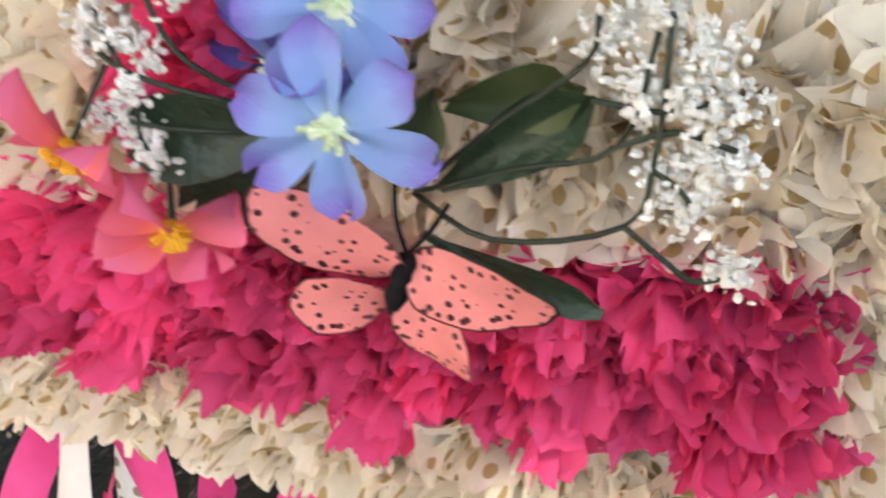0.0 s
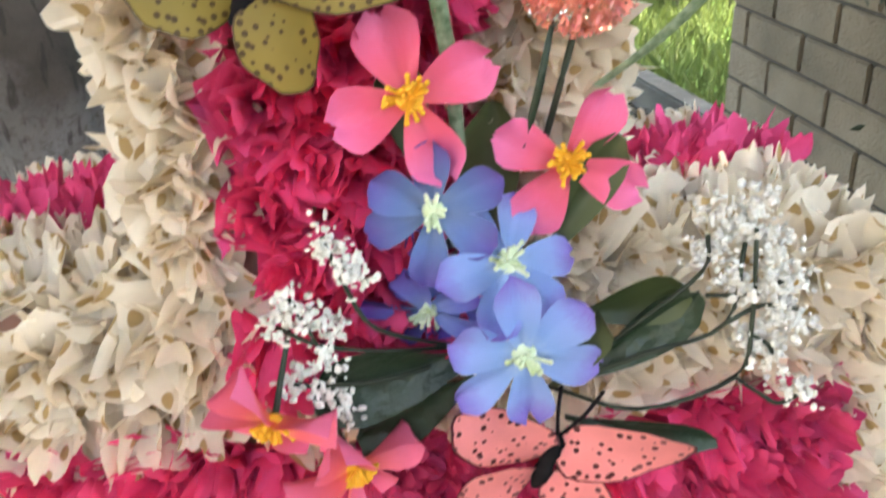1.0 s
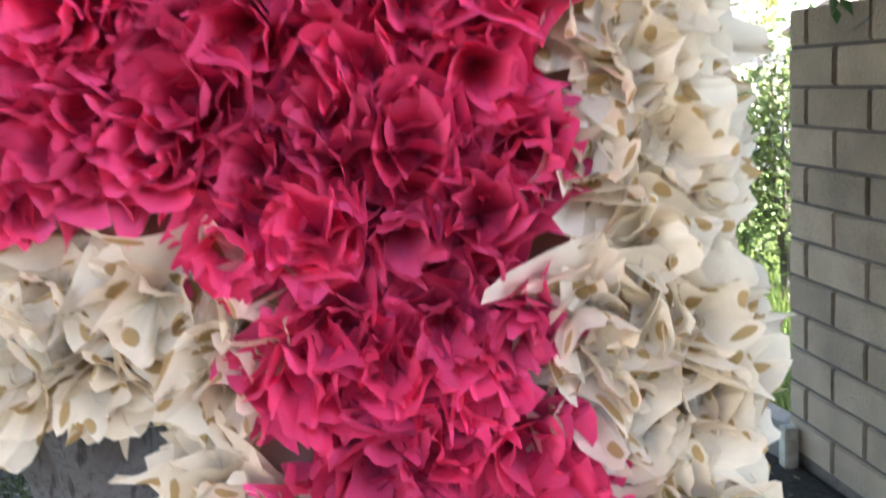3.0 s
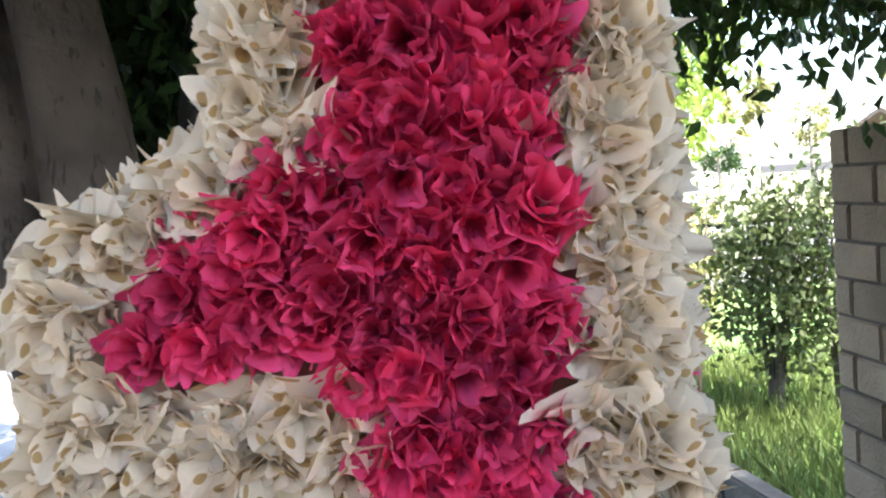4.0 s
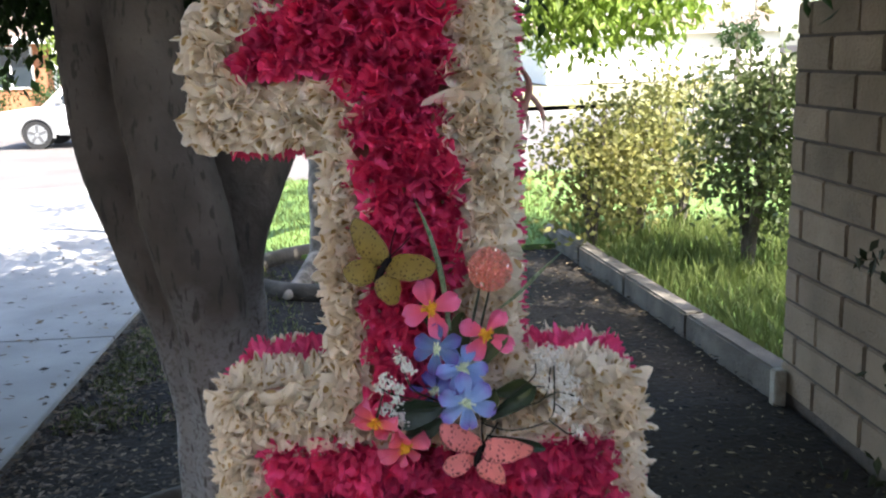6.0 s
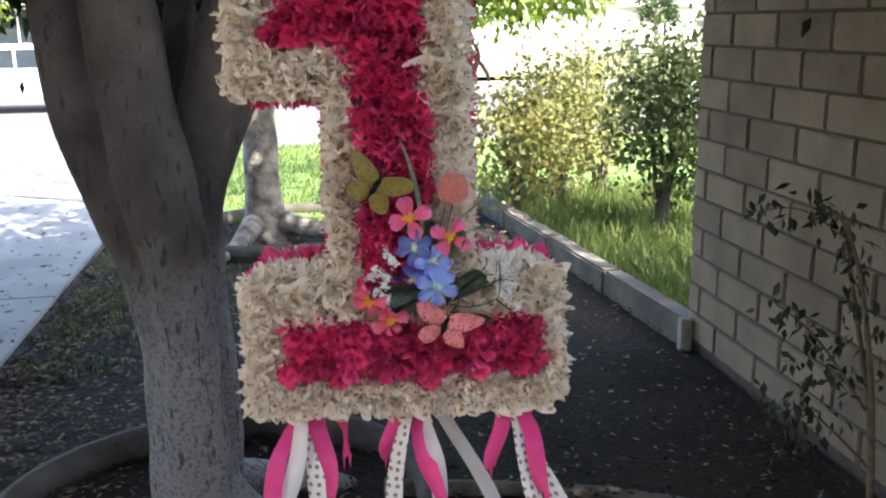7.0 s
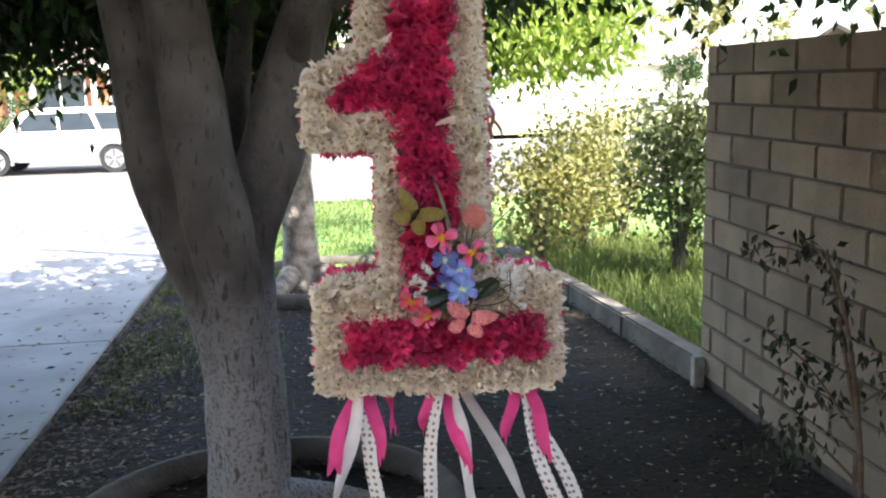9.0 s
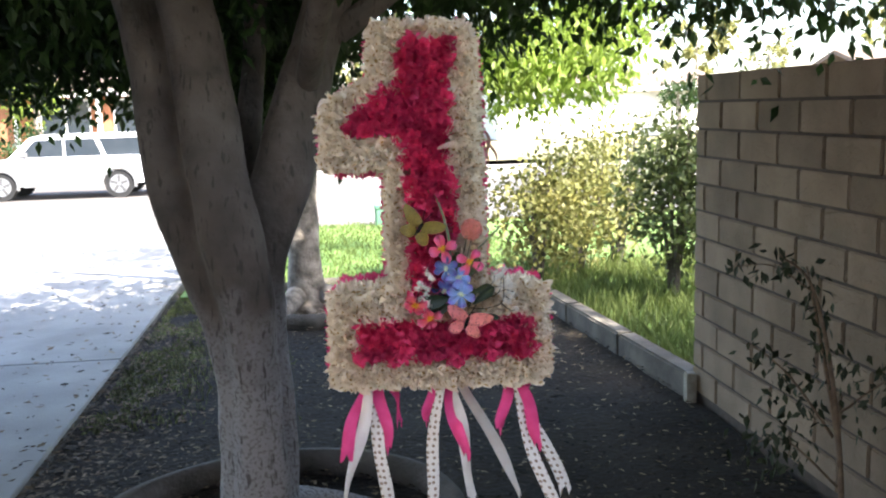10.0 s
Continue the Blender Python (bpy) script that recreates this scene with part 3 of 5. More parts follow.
def rosette(seed, sheets, size, tall, folds=(4, 7), corner=10.0, wave=0.3, warp=0.42, lift=0.26):
    """Square tissue sheets pinched together at one point, ruffled and cupped: vertices, faces, flat sheet coordinates."""
    rng = np.random.default_rng(seed)
    na, nr = 40, 4
    V, F, U = [(0, 0, -0.003)], [], [(0.5, 0.5)]
    for s in range(sheets):
        f = s / max(sheets - 1, 1)
        turn, ks = rng.uniform(0, 6.28), rng.integers(folds[0], folds[1], 2)
        k3 = rng.integers(9, 13)
        ph = rng.uniform(0, 6.28, 8)
        R_ = size * (1.0 - 0.62 * f) * rng.uniform(0.9, 1.12)
        H_ = tall * (0.55 + 0.55 * f)
        uo = rng.uniform(0, 20, 2)
        lean = rng.uniform(-0.22, 0.22, 2)
        base = len(V)
        for i in range(1, nr + 1):
            t = i / nr
            for j in range(na):
                a = 2 * math.pi * j / na
                sq = 0.86 / (abs(math.cos(a)) ** corner + abs(math.sin(a)) ** corner) ** (1 / corner)
                w = pleat(ks[0] * a + ph[0]) * 0.65 + pleat(ks[1] * a + ph[1]) * 0.4
                w2 = pleat(ks[0] * a + ph[0] + 1.4) * 0.65 + pleat(ks[1] * a + ph[3]) * 0.4
                r = R_ * sq * (0.3 + 0.7 * t ** 0.8) * (0.86 + wave * w * t) * min(1, 2.4 * t) + 0.0006
                an = a + turn + warp * t * w2
                h = H_ * t ** 0.9 + lift * size * t * w2 + 0.06 * size * t * math.sin(k3 * a + ph[6]) - 0.35 * size * max(0, t - 0.6) * (1 - f)
                h += t * size * (lean[0] * math.cos(an) + lean[1] * math.sin(an))
                V.append((r * math.cos(an), r * math.sin(an), h))
                U.append((uo[0] + 1.35 * t * sq * math.cos(a), uo[1] + 1.35 * t * sq * math.sin(a)))
        for j in range(na):
            F.append((0, base + j, base + (j + 1) % na))
        for i in range(nr - 1):
            for j in range(na):
                F.append((base + i * na + j, base + (i + 1) * na + j, base + (i + 1) * na + (j + 1) % na, base + i * na + (j + 1) % na))
    return np.array(V), F, np.array(U)


PINK_R = [rosette(100 + i, 6, 0.0255, 0.03, (4, 8), 3.2, 0.26, 0.34, 0.26) for i in range(14)]
CREAM_R = [rosette(200 + i, 4, 0.028, 0.022, (3, 6), 10.0, 0.24, 0.36, 0.25) for i in range(14)]


def rosette_meshes(kinds, mat):
    out = []
    for V, F, U in kinds:
        ob = mesh_from("rosette", V, F, mat, smooth=True, uvs=U)
        ob.data.set_sharp_from_angle(angle=radians(32))
        out.append(ob.data)
        bpy.data.objects.remove(ob)
    return out


def hex_points(poly, step, rng, margin=0.0, edge=0.0):
    xs, zs = [p[0] for p in poly], [p[1] for p in poly]
    pts, row, z = [], 0, min(zs) + margin
    while z < max(zs):
        x = min(xs) + (step / 2 if row % 2 else 0) + margin
        while x < max(xs):
            if all(inside(poly, x + dx * edge, z + dz * edge) for dx in (-1, 1) for dz in (-1, 1)):
                pts.append((x + rng.uniform(-0.2, 0.2) * step, z + rng.uniform(-0.2, 0.2) * step))
            x += step
        z, row = z + step * 0.88, row + 1
    return pts


def build_pinata():
    rng = random.Random(4)
    top = tagged(new("pinata"), "number one pinata in ruffled pink and dotted cream tissue, hanging", "pinata")
    top.matrix_world = pose(-0.05, 0.252, 1.14, -5, 0, -6.5)
    part("cardboard_core", prism(bmesh.new(), OUT, 0.036, DEPTH), CARD, top)
    pink_m, cream_m = rosette_meshes(PINK_R, PINK), rosette_meshes(CREAM_R, CREAM)
    facing = Euler((radians(90), 0, 0)).to_matrix()

    def put(x, z, meshes, name, y=0.024):
        ob = new(name, rng.choice(meshes))
        ob.parent = top
        e = Euler((radians(90 + rng.uniform(-22, 22)), radians(rng.uniform(-22, 22)), 0)).to_matrix() @ Euler((0, 0, rng.uniform(0, 6.28))).to_matrix()
        ob.matrix_basis = Matrix.LocRotScale((x, y + rng.uniform(-0.003, 0.003), z), e, [rng.uniform(0.88, 1.15)] * 3)

    placed = []
    for poly in (IN_BASE, IN_STEM):
        for x, z in hex_points(poly, 0.0255, rng, 0.006, 0.0055):
            put(x, z, pink_m, "pink_tissue_rosette", 0.03)
            placed.append((x, z))
    in_pink = lambda x, z: inside(IN_BASE, x, z) or inside(IN_STEM, x, z)
    for x, z in hex_points(OUT, 0.029, rng, 0.002):
        if not any(in_pink(x + dx, z + dz) for dx in (-0.009, 0.009) for dz in (-0.009, 0.009)) and all(inside(OUT, x + dx, z + dz) for dx in (-0.007, 0.007) for dz in (-0.007, 0.007)):
            put(x, z, cream_m, "cream_tissue_rosette", 0.031)
            placed.append((x, z))
    for x, z in hex_points(OUT, 0.008, rng, 0.001):
        if min((x - px) ** 2 + (z - pz) ** 2 for px, pz in placed) > 0.0195 ** 2:
            if all(in_pink(x + dx, z + dz) for dx in (-0.006, 0.006) for dz in (-0.006, 0.006)):
                put(x, z, pink_m, "pink_tissue_rosette", 0.03)
            elif not in_pink(x, z):
                put(x, z, cream_m, "cream_tissue_rosette", 0.031)
            placed.append((x, z))

    # the ruffles on the sides: cream rims with a pink band between them
    for band, kinds, mat, name in (((0.042, 0.068, 0.09, 0.155, 0.178), CREAM_R, CREAM, "cream_side_ruffle"), ((0.115, 0.135), PINK_R, PINK_S, "pink_side_ruffle")):
        V, F, U, base = [], [], [], 0
        for (x0, z0), (x1, z1) in zip(OUT, OUT[1:] + OUT[:1]):
            ln = math.hypot(x1 - x0, z1 - z0)
            nx, nz = (z1 - z0) / ln, -(x1 - x0) / ln
            for k in range(max(1, round(ln / 0.026))):
                for y in band:
                    t = (k + rng.uniform(0.3, 0.7)) / max(1, round(ln / 0.026))
                    v, f, u = rng.choice(kinds)
                    axis = Vector((nx + rng.uniform(-0.3, 0.3), rng.uniform(-0.35, 0.35), nz + rng.uniform(-0.3, 0.3)))
                    q = np.array(axis.to_track_quat("Z", "Y").to_matrix() @ Euler((0, 0, rng.uniform(0, 6.28))).to_matrix())
                    V.append(v @ q.T + (x0 + (x1 - x0) * t - nx * 0.004, y, z0 + (z1 - z0) * t - nz * 0.004))
                    F += [tuple(i + base for i in face) for face in f]
                    U.append(u)
                    base += len(v)
        rest = tagged(mesh_from(name, np.vstack(V), F, mat, top, smooth=True, uvs=np.vstack(U)), kind="stuff")
        rest.data.set_sharp_from_angle(angle=radians(32))
    bm = bmesh.new()
    tube(bm, [(-0.03, 0.1, 0.78, 0.002), (-0.03, 0.1, 1.14, 0.002)], 6)
    part("hanging_cord", bm, material("cord", (0.3, 0.27, 0.22), 0.9), top, "thin hanging cord")
    return top


pinata = build_pinata()


# ---- flowers and trimmings on the piñata ----
def petal_material(name, stops, rough=0.6, translucent=0.3):
    """Colours run along the petal from its foot to its tip."""
    m = material(name, (1, 1, 1), rough, translucent=translucent, spec=0.3)
    n, l = m.node_tree.nodes, m.node_tree.links
    tc, sp, ramp = n.new("ShaderNodeTexCoord"), n.new("ShaderNodeSeparateXYZ"), n.new("ShaderNodeValToRGB")
    wob = n.new("ShaderNodeTexNoise")
    wob.inputs["Scale"].default_value = 9
    mapping = n.new("ShaderNodeMapping")
    mapping.inputs["Scale"].default_value = (6, 0.7, 1)
    l.new(tc.outputs["UV"], mapping.inputs["Vector"])
    l.new(mapping.outputs["Vector"], wob.inputs["Vector"])
    add = n.new("ShaderNodeMath")
    add.operation = "MULTIPLY_ADD"
    add.inputs[1].default_value = 0.35
    l.new(wob.outputs["Fac"], add.inputs[0])
    l.new(tc.outputs["UV"], sp.inputs[0])
    l.new(sp.outputs["Y"], add.inputs[2])
    sub = n.new("ShaderNodeMath")
    sub.operation = "SUBTRACT"
    sub.inputs[1].default_value = 0.17
    l.new(add.outputs[0], sub.inputs[0])
    l.new(sub.outputs[0], ramp.inputs["Fac"])
    el = ramp.color_ramp.elements
    el[0].position, el[0].color = stops[0][0], (*stops[0][1], 1)
    el[1].position, el[1].color = stops[-1][0], (*stops[-1][1], 1)
    for p, c in stops[1:-1]:
        e = el.new(p)
        e.color = (*c, 1)
    for node in n:
        if node.type == "BSDF_PRINCIPLED":
            l.new(ramp.outputs["Color"], node.inputs["Base Color"])
        if node.type == "BSDF_TRANSLUCENT":
            l.new(ramp.outputs["Color"], node.inputs["Color"])
    return m


BLUE_P = petal_material("blue_petal", [(0.0, (0.42, 0.55, 0.7)), (0.3, (0.24, 0.38, 0.68)), (0.65, (0.27, 0.37, 0.7)), (1.0, (0.25, 0.17, 0.55))])
SLATE_P = petal_material("slate_blue_petal", [(0.0, (0.2, 0.28, 0.42)), (0.5, (0.13, 0.2, 0.42)), (1.0, (0.14, 0.1, 0.36))])
VIOLET_P = petal_material("violet_petal", [(0.0, (0.3, 0.4, 0.7)), (0.5, (0.16, 0.2, 0.6)), (1.0, (0.14, 0.07, 0.42))])
PINK_P = petal_material("pink_petal", [(0.0, (0.75, 0.12, 0.14)), (0.5, (0.85, 0.13, 0.24)), (1.0, (0.85, 0.2, 0.42))])
CORAL_P = petal_material("coral_petal", [(0.0, (0.9, 0.3, 0.12)), (0.3, (0.85, 0.15, 0.18)), (1.0, (0.84, 0.18, 0.33))])
YELLOW = material("stamen_yellow", (0.85, 0.48, 0.04), 0.7, (0.75, 0.35, 0.02), 200)
PALE = material("stamen_pale", (0.75, 0.8, 0.62), 0.7, (0.5, 0.62, 0.35), 150)
STEM_G = material("dark_stem", (0.025, 0.035, 0.02), 0.6, (0.015, 0.02, 0.012), 40)
DARK_LEAF = material("dark_silk_leaf", (0.022, 0.042, 0.022), 0.4, (0.014, 0.026, 0.014), 30, 0.2, 160)
OLIVE_LEAF = material("olive_silk_leaf", (0.06, 0.075, 0.025), 0.5, (0.03, 0.045, 0.015), 30)
BLACK = material("black_felt", (0.008, 0.007, 0.008), 0.95, (0.014, 0.012, 0.013), 90, spec=0.1)
WHITE_B = material("white_blossom", (0.85, 0.83, 0.77), 0.8, (0.7, 0.67, 0.6), 120, 0.4, 300)


def petal_mesh(length, width, droop, cup, rng, notch=0.0, nu=6, nv=8, foot=0.25):
    """A petal from the origin along +x, its face towards +z: narrow foot, broad outer third, curled and cupped."""
    V, F, U = [], [], []
    wav = rng.uniform(-1, 1, 3)
    for j in range(nv + 1):
        t = j / nv
        w = width * (foot + (1 - foot) * math.sin(math.pi * min(t * 0.62, 0.5)) ** 1.2) * (1 if t < 0.72 else math.sqrt(max(0.02, 1 - ((t - 0.72) / 0.29) ** 2)))
        for i in range(nu + 1):
            u = i / nu * 2 - 1
            tip = notch * length * (abs(u) - 0.5) * (1 if t > 0.9 else 0) + notch * 0.3 * length * math.sin(u * 9 + wav[0] * 3) * (t > 0.9)
            x = length * t + tip
            z = -droop * length * t * t + cup * width * u * u * (0.3 + t) + 0.05 * width * math.sin(3 * u + 4 * t + wav[1] * 3) - 0.10 * width * math.exp(-(u * 4) ** 2) + 0.12 * length * t
            V.append((x, u * w / 2, z))
            U.append((i / nu, t))
    for j in range(nv):
        for i in range(nu):
            a = j * (nu + 1) + i
            F.append((a, a + 1, a + nu + 2, a + nu + 1))
    return V, F, U


def flower(name, at, size, petals, width, mat, centre, rng, turn=0.0, tilt=(0, 0), droop=0.15, cup=0.12, notch=0.0, skip=(), rich=True):
    """A silk flower facing out from the piñata: a stamen centre that carries its petals."""
    bm = bmesh.new()
    bmesh.ops.create_icosphere(bm, subdivisions=2, radius=size * 0.085, matrix=Matrix.Diagonal((1, 1, 0.6, 1)))
    for k in range(26 if rich else 12):
        a, e = rng.uniform(0, 6.28), rng.uniform(0.25, 1)
        reach = size * (0.16 if rich else 0.15)
        tip = Vector((math.cos(a) * reach * e, math.sin(a) * reach * e, size * (0.16 - 0.08 * e)))
        tube(bm, [(0, 0, 0, size * 0.009), (*(tip * 0.6), size * 0.009), (*tip, size * 0.008)], 5, per=2)
        bmesh.ops.create_icosphere(bm, subdivisions=1, radius=size * 0.02, matrix=Matrix.Translation(tip))
    head = part(name, bm, centre, pinata, smooth=True)
    bm = bmesh.new()
    tube(bm, [(0, 0, -size * 0.02, size * 0.024), (0, size * 0.05, -size * 0.3, size * 0.02), (0, size * 0.1, -size * 0.6, size * 0.018)], 6, per=3)
    part("flower_stem", bm, STEM_G, head, "dark green stem", smooth=True)
    head.matrix_basis = Matrix.Translation(at) @ Euler((radians(90 + tilt[0]), 0, 0)).to_matrix().to_4x4() @ Euler((0, radians(tilt[1]), radians(turn))).to_matrix().to_4x4()
    for k in range(petals):
        if k in skip:
            continue
        V, F, U = petal_mesh(size * 0.5 * rng.uniform(0.92, 1.08), width * rng.uniform(0.92, 1.08), droop + rng.uniform(-0.1, 0.15), cup + rng.uniform(-0.06, 0.1), rng, notch)
        ob = mesh_from("petal", V, F, mat, head, smooth=True, uvs=U)
        ob.matrix_basis = pose(0, 0, 0, rng.uniform(-14, 14), rng.uniform(-8, 8), 360 * k / petals + rng.uniform(-7, 7)) @ pose(size * 0.02, 0, 0)
    return head


frng = np.random.default_rng(77)
flower("blue_flower", (0.052, -0.038, 0.1835), 0.055, 6, 0.017, BLUE_P, PALE, frng, 38, (4, 4), rich=False)
flower("blue_flower", (0.049, -0.024, 0.2122), 0.051, 6, 0.016, BLUE_P, PALE, frng, 10, (-28, 18), rich=False)
flower("blue_flower", (0.025, -0.022, 0.2322), 0.047, 6, 0.015, SLATE_P, PALE, frng, 25, (-8, -6), rich=False)
flower("blue_flower", (0.022, -0.006, 0.188), 0.048, 6, 0.0145, VIOLET_P, PALE, frng, 50, (10, -30), rich=False)
flower("blue_flower", (0.034, -0.004, 0.197), 0.048, 6, 0.0135, VIOLET_P, PALE, frng, 5, (0, -10), rich=False)
flower("pink_flower", (0.0198, -0.018, 0.2696), 0.055, 4, 0.022, PINK_P, YELLOW, frng, 22, (-6, -4), notch=0.08)
flower("pink_flower", (0.0723, -0.012, 0.242), 0.053, 4, 0.0195, PINK_P, YELLOW, frng, 62, (2, 12), notch=0.06)
flower("pink_flower", (-0.0343, -0.037, 0.1664), 0.052, 4, 0.022, CORAL_P, YELLOW, frng, 30, (35, -20), droop=0.35, cup=0.3, notch=0.06)
flower("pink_flower", (-0.0092, -0.028, 0.1388), 0.05, 4, 0.022, CORAL_P, YELLOW, frng, 8, (40, 20), droop=0.3, cup=0.35, notch=0.06)


def silk_leaf(at, length, width, mat, rz, tilt=(0, 0), seed=1):
    V, F, U = petal_mesh(length, width, 0.12, 0.18, np.random.default_rng(seed), nu=4, nv=8, foot=0.15)
    ob = mesh_from("silk_leaf", V, F, mat, pinata, smooth=True, uvs=U)
    ob.matrix_basis = Matrix.Translation(at) @ Euler((radians(90 + tilt[0]), 0, 0)).to_matrix().to_4x4() @ Euler((0, radians(tilt[1]), radians(rz))).to_matrix().to_4x4()
    return ob


silk_leaf((0.075, -0.016, 0.1596), 0.055, 0.02, DARK_LEAF, 38, (-6, -10), 1)
silk_leaf((0.0702, -0.018, 0.1452), 0.058, 0.012, DARK_LEAF, -12, (0, -8), 2)
silk_leaf((0.0367, -0.016, 0.174), 0.06, 0.03, DARK_LEAF, 188, (0, -6), 3)
silk_leaf((0.0367, -0.016, 0.1644), 0.05, 0.024, DARK_LEAF, 206, (10, -6), 4)
silk_leaf((0.0654, -0.02, 0.1596), 0.04, 0.018, OLIVE_LEAF, 70, (0, -20), 5)
silk_leaf((0.075, -0.012, 0.1836), 0.042, 0.02, OLIVE_LEAF, 15, (0, -10), 6)
silk_leaf((0.0415, -0.004, 0.1931), 0.07, 0.022, OLIVE_LEAF, 84, (-4, 0), 7)
silk_leaf((0.0654, -0.01, 0.2075), 0.05, 0.018, OLIVE_LEAF, 60, (0, 0), 8)
silk_leaf((0.0223, -0.008, 0.241), 0.04, 0.018, OLIVE_LEAF, 100, (0, 0), 9)


def blossom_spray(name, stems, heads, seed, spread, count):
    """Dark wiry stems that carry little heads of tiny white blossoms."""
    rng = np.random.default_rng(seed)
    spray = None
    for rows in stems:
        bm = bmesh.new()
        tube(bm, [(*p, 0.0009) for p in rows], 6, per=4)
        wire = part("wire_stem" if spray else name, bm, STEM_G, spray or pinata, smooth=True)
        spray = spray or wire
    for hx, hy, hz in heads:
        V, F, base = [], [], 0
        ball = bmesh.new()
        bmesh.ops.create_icosphere(ball, subdivisions=1, radius=1)
        bv = np.array([v.co[:] for v in ball.verts])
        bf = [tuple(v.index for v in f.verts) for f in ball.faces]
        ball.free()
        for _ in range(count):
            p = np.array((hx, hy, hz)) + rng.normal(size=3) * spread
            r = rng.uniform(0.0008, 0.0019)
            V.append(bv * r * rng.uniform(0.45, 1.35, 3) + p)
            F += [tuple(i + base for i in f) for f in bf]
            base += len(bv)
        tagged(mesh_from("blossom_head", np.vstack(V), F, WHITE_B, spray), kind="stuff")
    return spray


hub = (0.0654, -0.012, 0.1548)
right_heads = [(0.1181, -0.024, 0.2104), (0.1324, -0.022, 0.2142), (0.1449, -0.019, 0.2085), (0.1516, -0.019, 0.1951), (0.1411, -0.026, 0.1979), (0.1296, -0.024, 0.1979), (0.1468, -0.024, 0.1836), (0.1545, -0.019, 0.1788), (0.1229, -0.024, 0.2219), (0.1372, -0.022, 0.2247),
               (0.1449, -0.022, 0.1663), (0.1372, -0.024, 0.174), (0.1583, -0.022, 0.15)]
blossom_spray("white_filler_spray", [
    [hub, (0.0941, -0.026, 0.1855), (0.1162, -0.028, 0.2046), (0.1181, -0.026, 0.2171)],
    [hub, (0.0989, -0.024, 0.1721), (0.1257, -0.028, 0.1836), (0.1324, -0.024, 0.2123)],
    [hub, (0.0941, -0.03, 0.1529), (0.1296, -0.03, 0.1625), (0.1353, -0.028, 0.1836), (0.1353, -0.026, 0.218)],
    [(0.1296, -0.03, 0.1625), (0.1411, -0.028, 0.1529), (0.1487, -0.026, 0.1472), (0.1583, -0.024, 0.1491)],
    [(0.1257, -0.028, 0.1836), (0.1392, -0.026, 0.1883), (0.1545, -0.022, 0.1836)],
    [(0.1181, -0.028, 0.1951), (0.1353, -0.026, 0.1931), (0.1487, -0.024, 0.197)],
    [(0.1344, -0.028, 0.1788), (0.143, -0.026, 0.1721), (0.1468, -0.024, 0.1644)]], right_heads, 31, 0.0037, 62)
left_heads = [(-0.0122, -0.026, 0.2267), (-0.0064, -0.026, 0.218), (-0.0007, -0.024, 0.2123), (-0.0256, -0.026, 0.2046), (-0.0304, -0.024, 0.1951), (-0.0198, -0.026, 0.1979), (-0.0122, -0.024, 0.1931), (-0.016, -0.028, 0.1836), (-0.0275, -0.026, 0.174), (-0.016, -0.028, 0.1702), (-0.0103, -0.028, 0.1625)]
blossom_spray("white_filler_spray", [
    [(0.0319, -0.01, 0.174), (0.0031, -0.024, 0.1912), (-0.0064, -0.028, 0.2104), (-0.0122, -0.026, 0.2276)],
    [(0.0319, -0.01, 0.174), (0.0031, -0.026, 0.1836), (-0.0179, -0.028, 0.1893), (-0.0313, -0.024, 0.1951)],
    [(-0.0179, -0.028, 0.1893), (-0.0218, -0.028, 0.1989), (-0.0256, -0.026, 0.2065)],
    [(0.0319, -0.01, 0.1692), (0.0031, -0.026, 0.1721), (-0.016, -0.03, 0.174), (-0.0294, -0.026, 0.174)],
    [(-0.0122, -0.03, 0.1816), (-0.0141, -0.03, 0.1702), (-0.0112, -0.028, 0.1606)]], left_heads, 32, 0.003, 48)


def wing_material(name, colour, dark, scale=150.0):
    m = material(name, colour, 0.55, tuple(c * 0.85 for c in colour), 40, translucent=0.2, spec=0.3)
    n, l = m.node_tree.nodes, m.node_tree.links
    tc = n.new("ShaderNodeTexCoord")
    vo = n.new("ShaderNodeTexVoronoi")
    vo.inputs["Scale"].default_value, vo.inputs["Randomness"].default_value = scale, 0.8
    l.new(tc.outputs["Object"], vo.inputs["Vector"])
    lt = n.new("ShaderNodeMath")
    lt.operation, lt.inputs[1].default_value = "LESS_THAN", 0.31
    l.new(vo.outputs["Distance"], lt.inputs[0])
    sp = n.new("ShaderNodeSeparateXYZ")
    l.new(tc.outputs["UV"], sp.inputs[0])
    edge = n.new("ShaderNodeMath")
    edge.operation, edge.inputs[1].default_value = "GREATER_THAN", 0.955
    l.new(sp.outputs["Y"], edge.inputs[0])
    mx = n.new("ShaderNodeMath")
    mx.operation = "MAXIMUM"
    l.new(lt.outputs[0], mx.inputs[0])
    l.new(edge.outputs[0], mx.inputs[1])
    mix = n.new("ShaderNodeMix")
    mix.data_type = "RGBA"
    mix.inputs["B"].default_value = (*dark, 1)
    b = n["Principled BSDF"]
    l.new(b.inputs["Base Color"].links[0].from_socket, mix.inputs["A"])
    l.new(mx.outputs[0], mix.inputs["Factor"])
    l.new(mix.outputs["Result"], b.inputs["Base Color"])
    return m


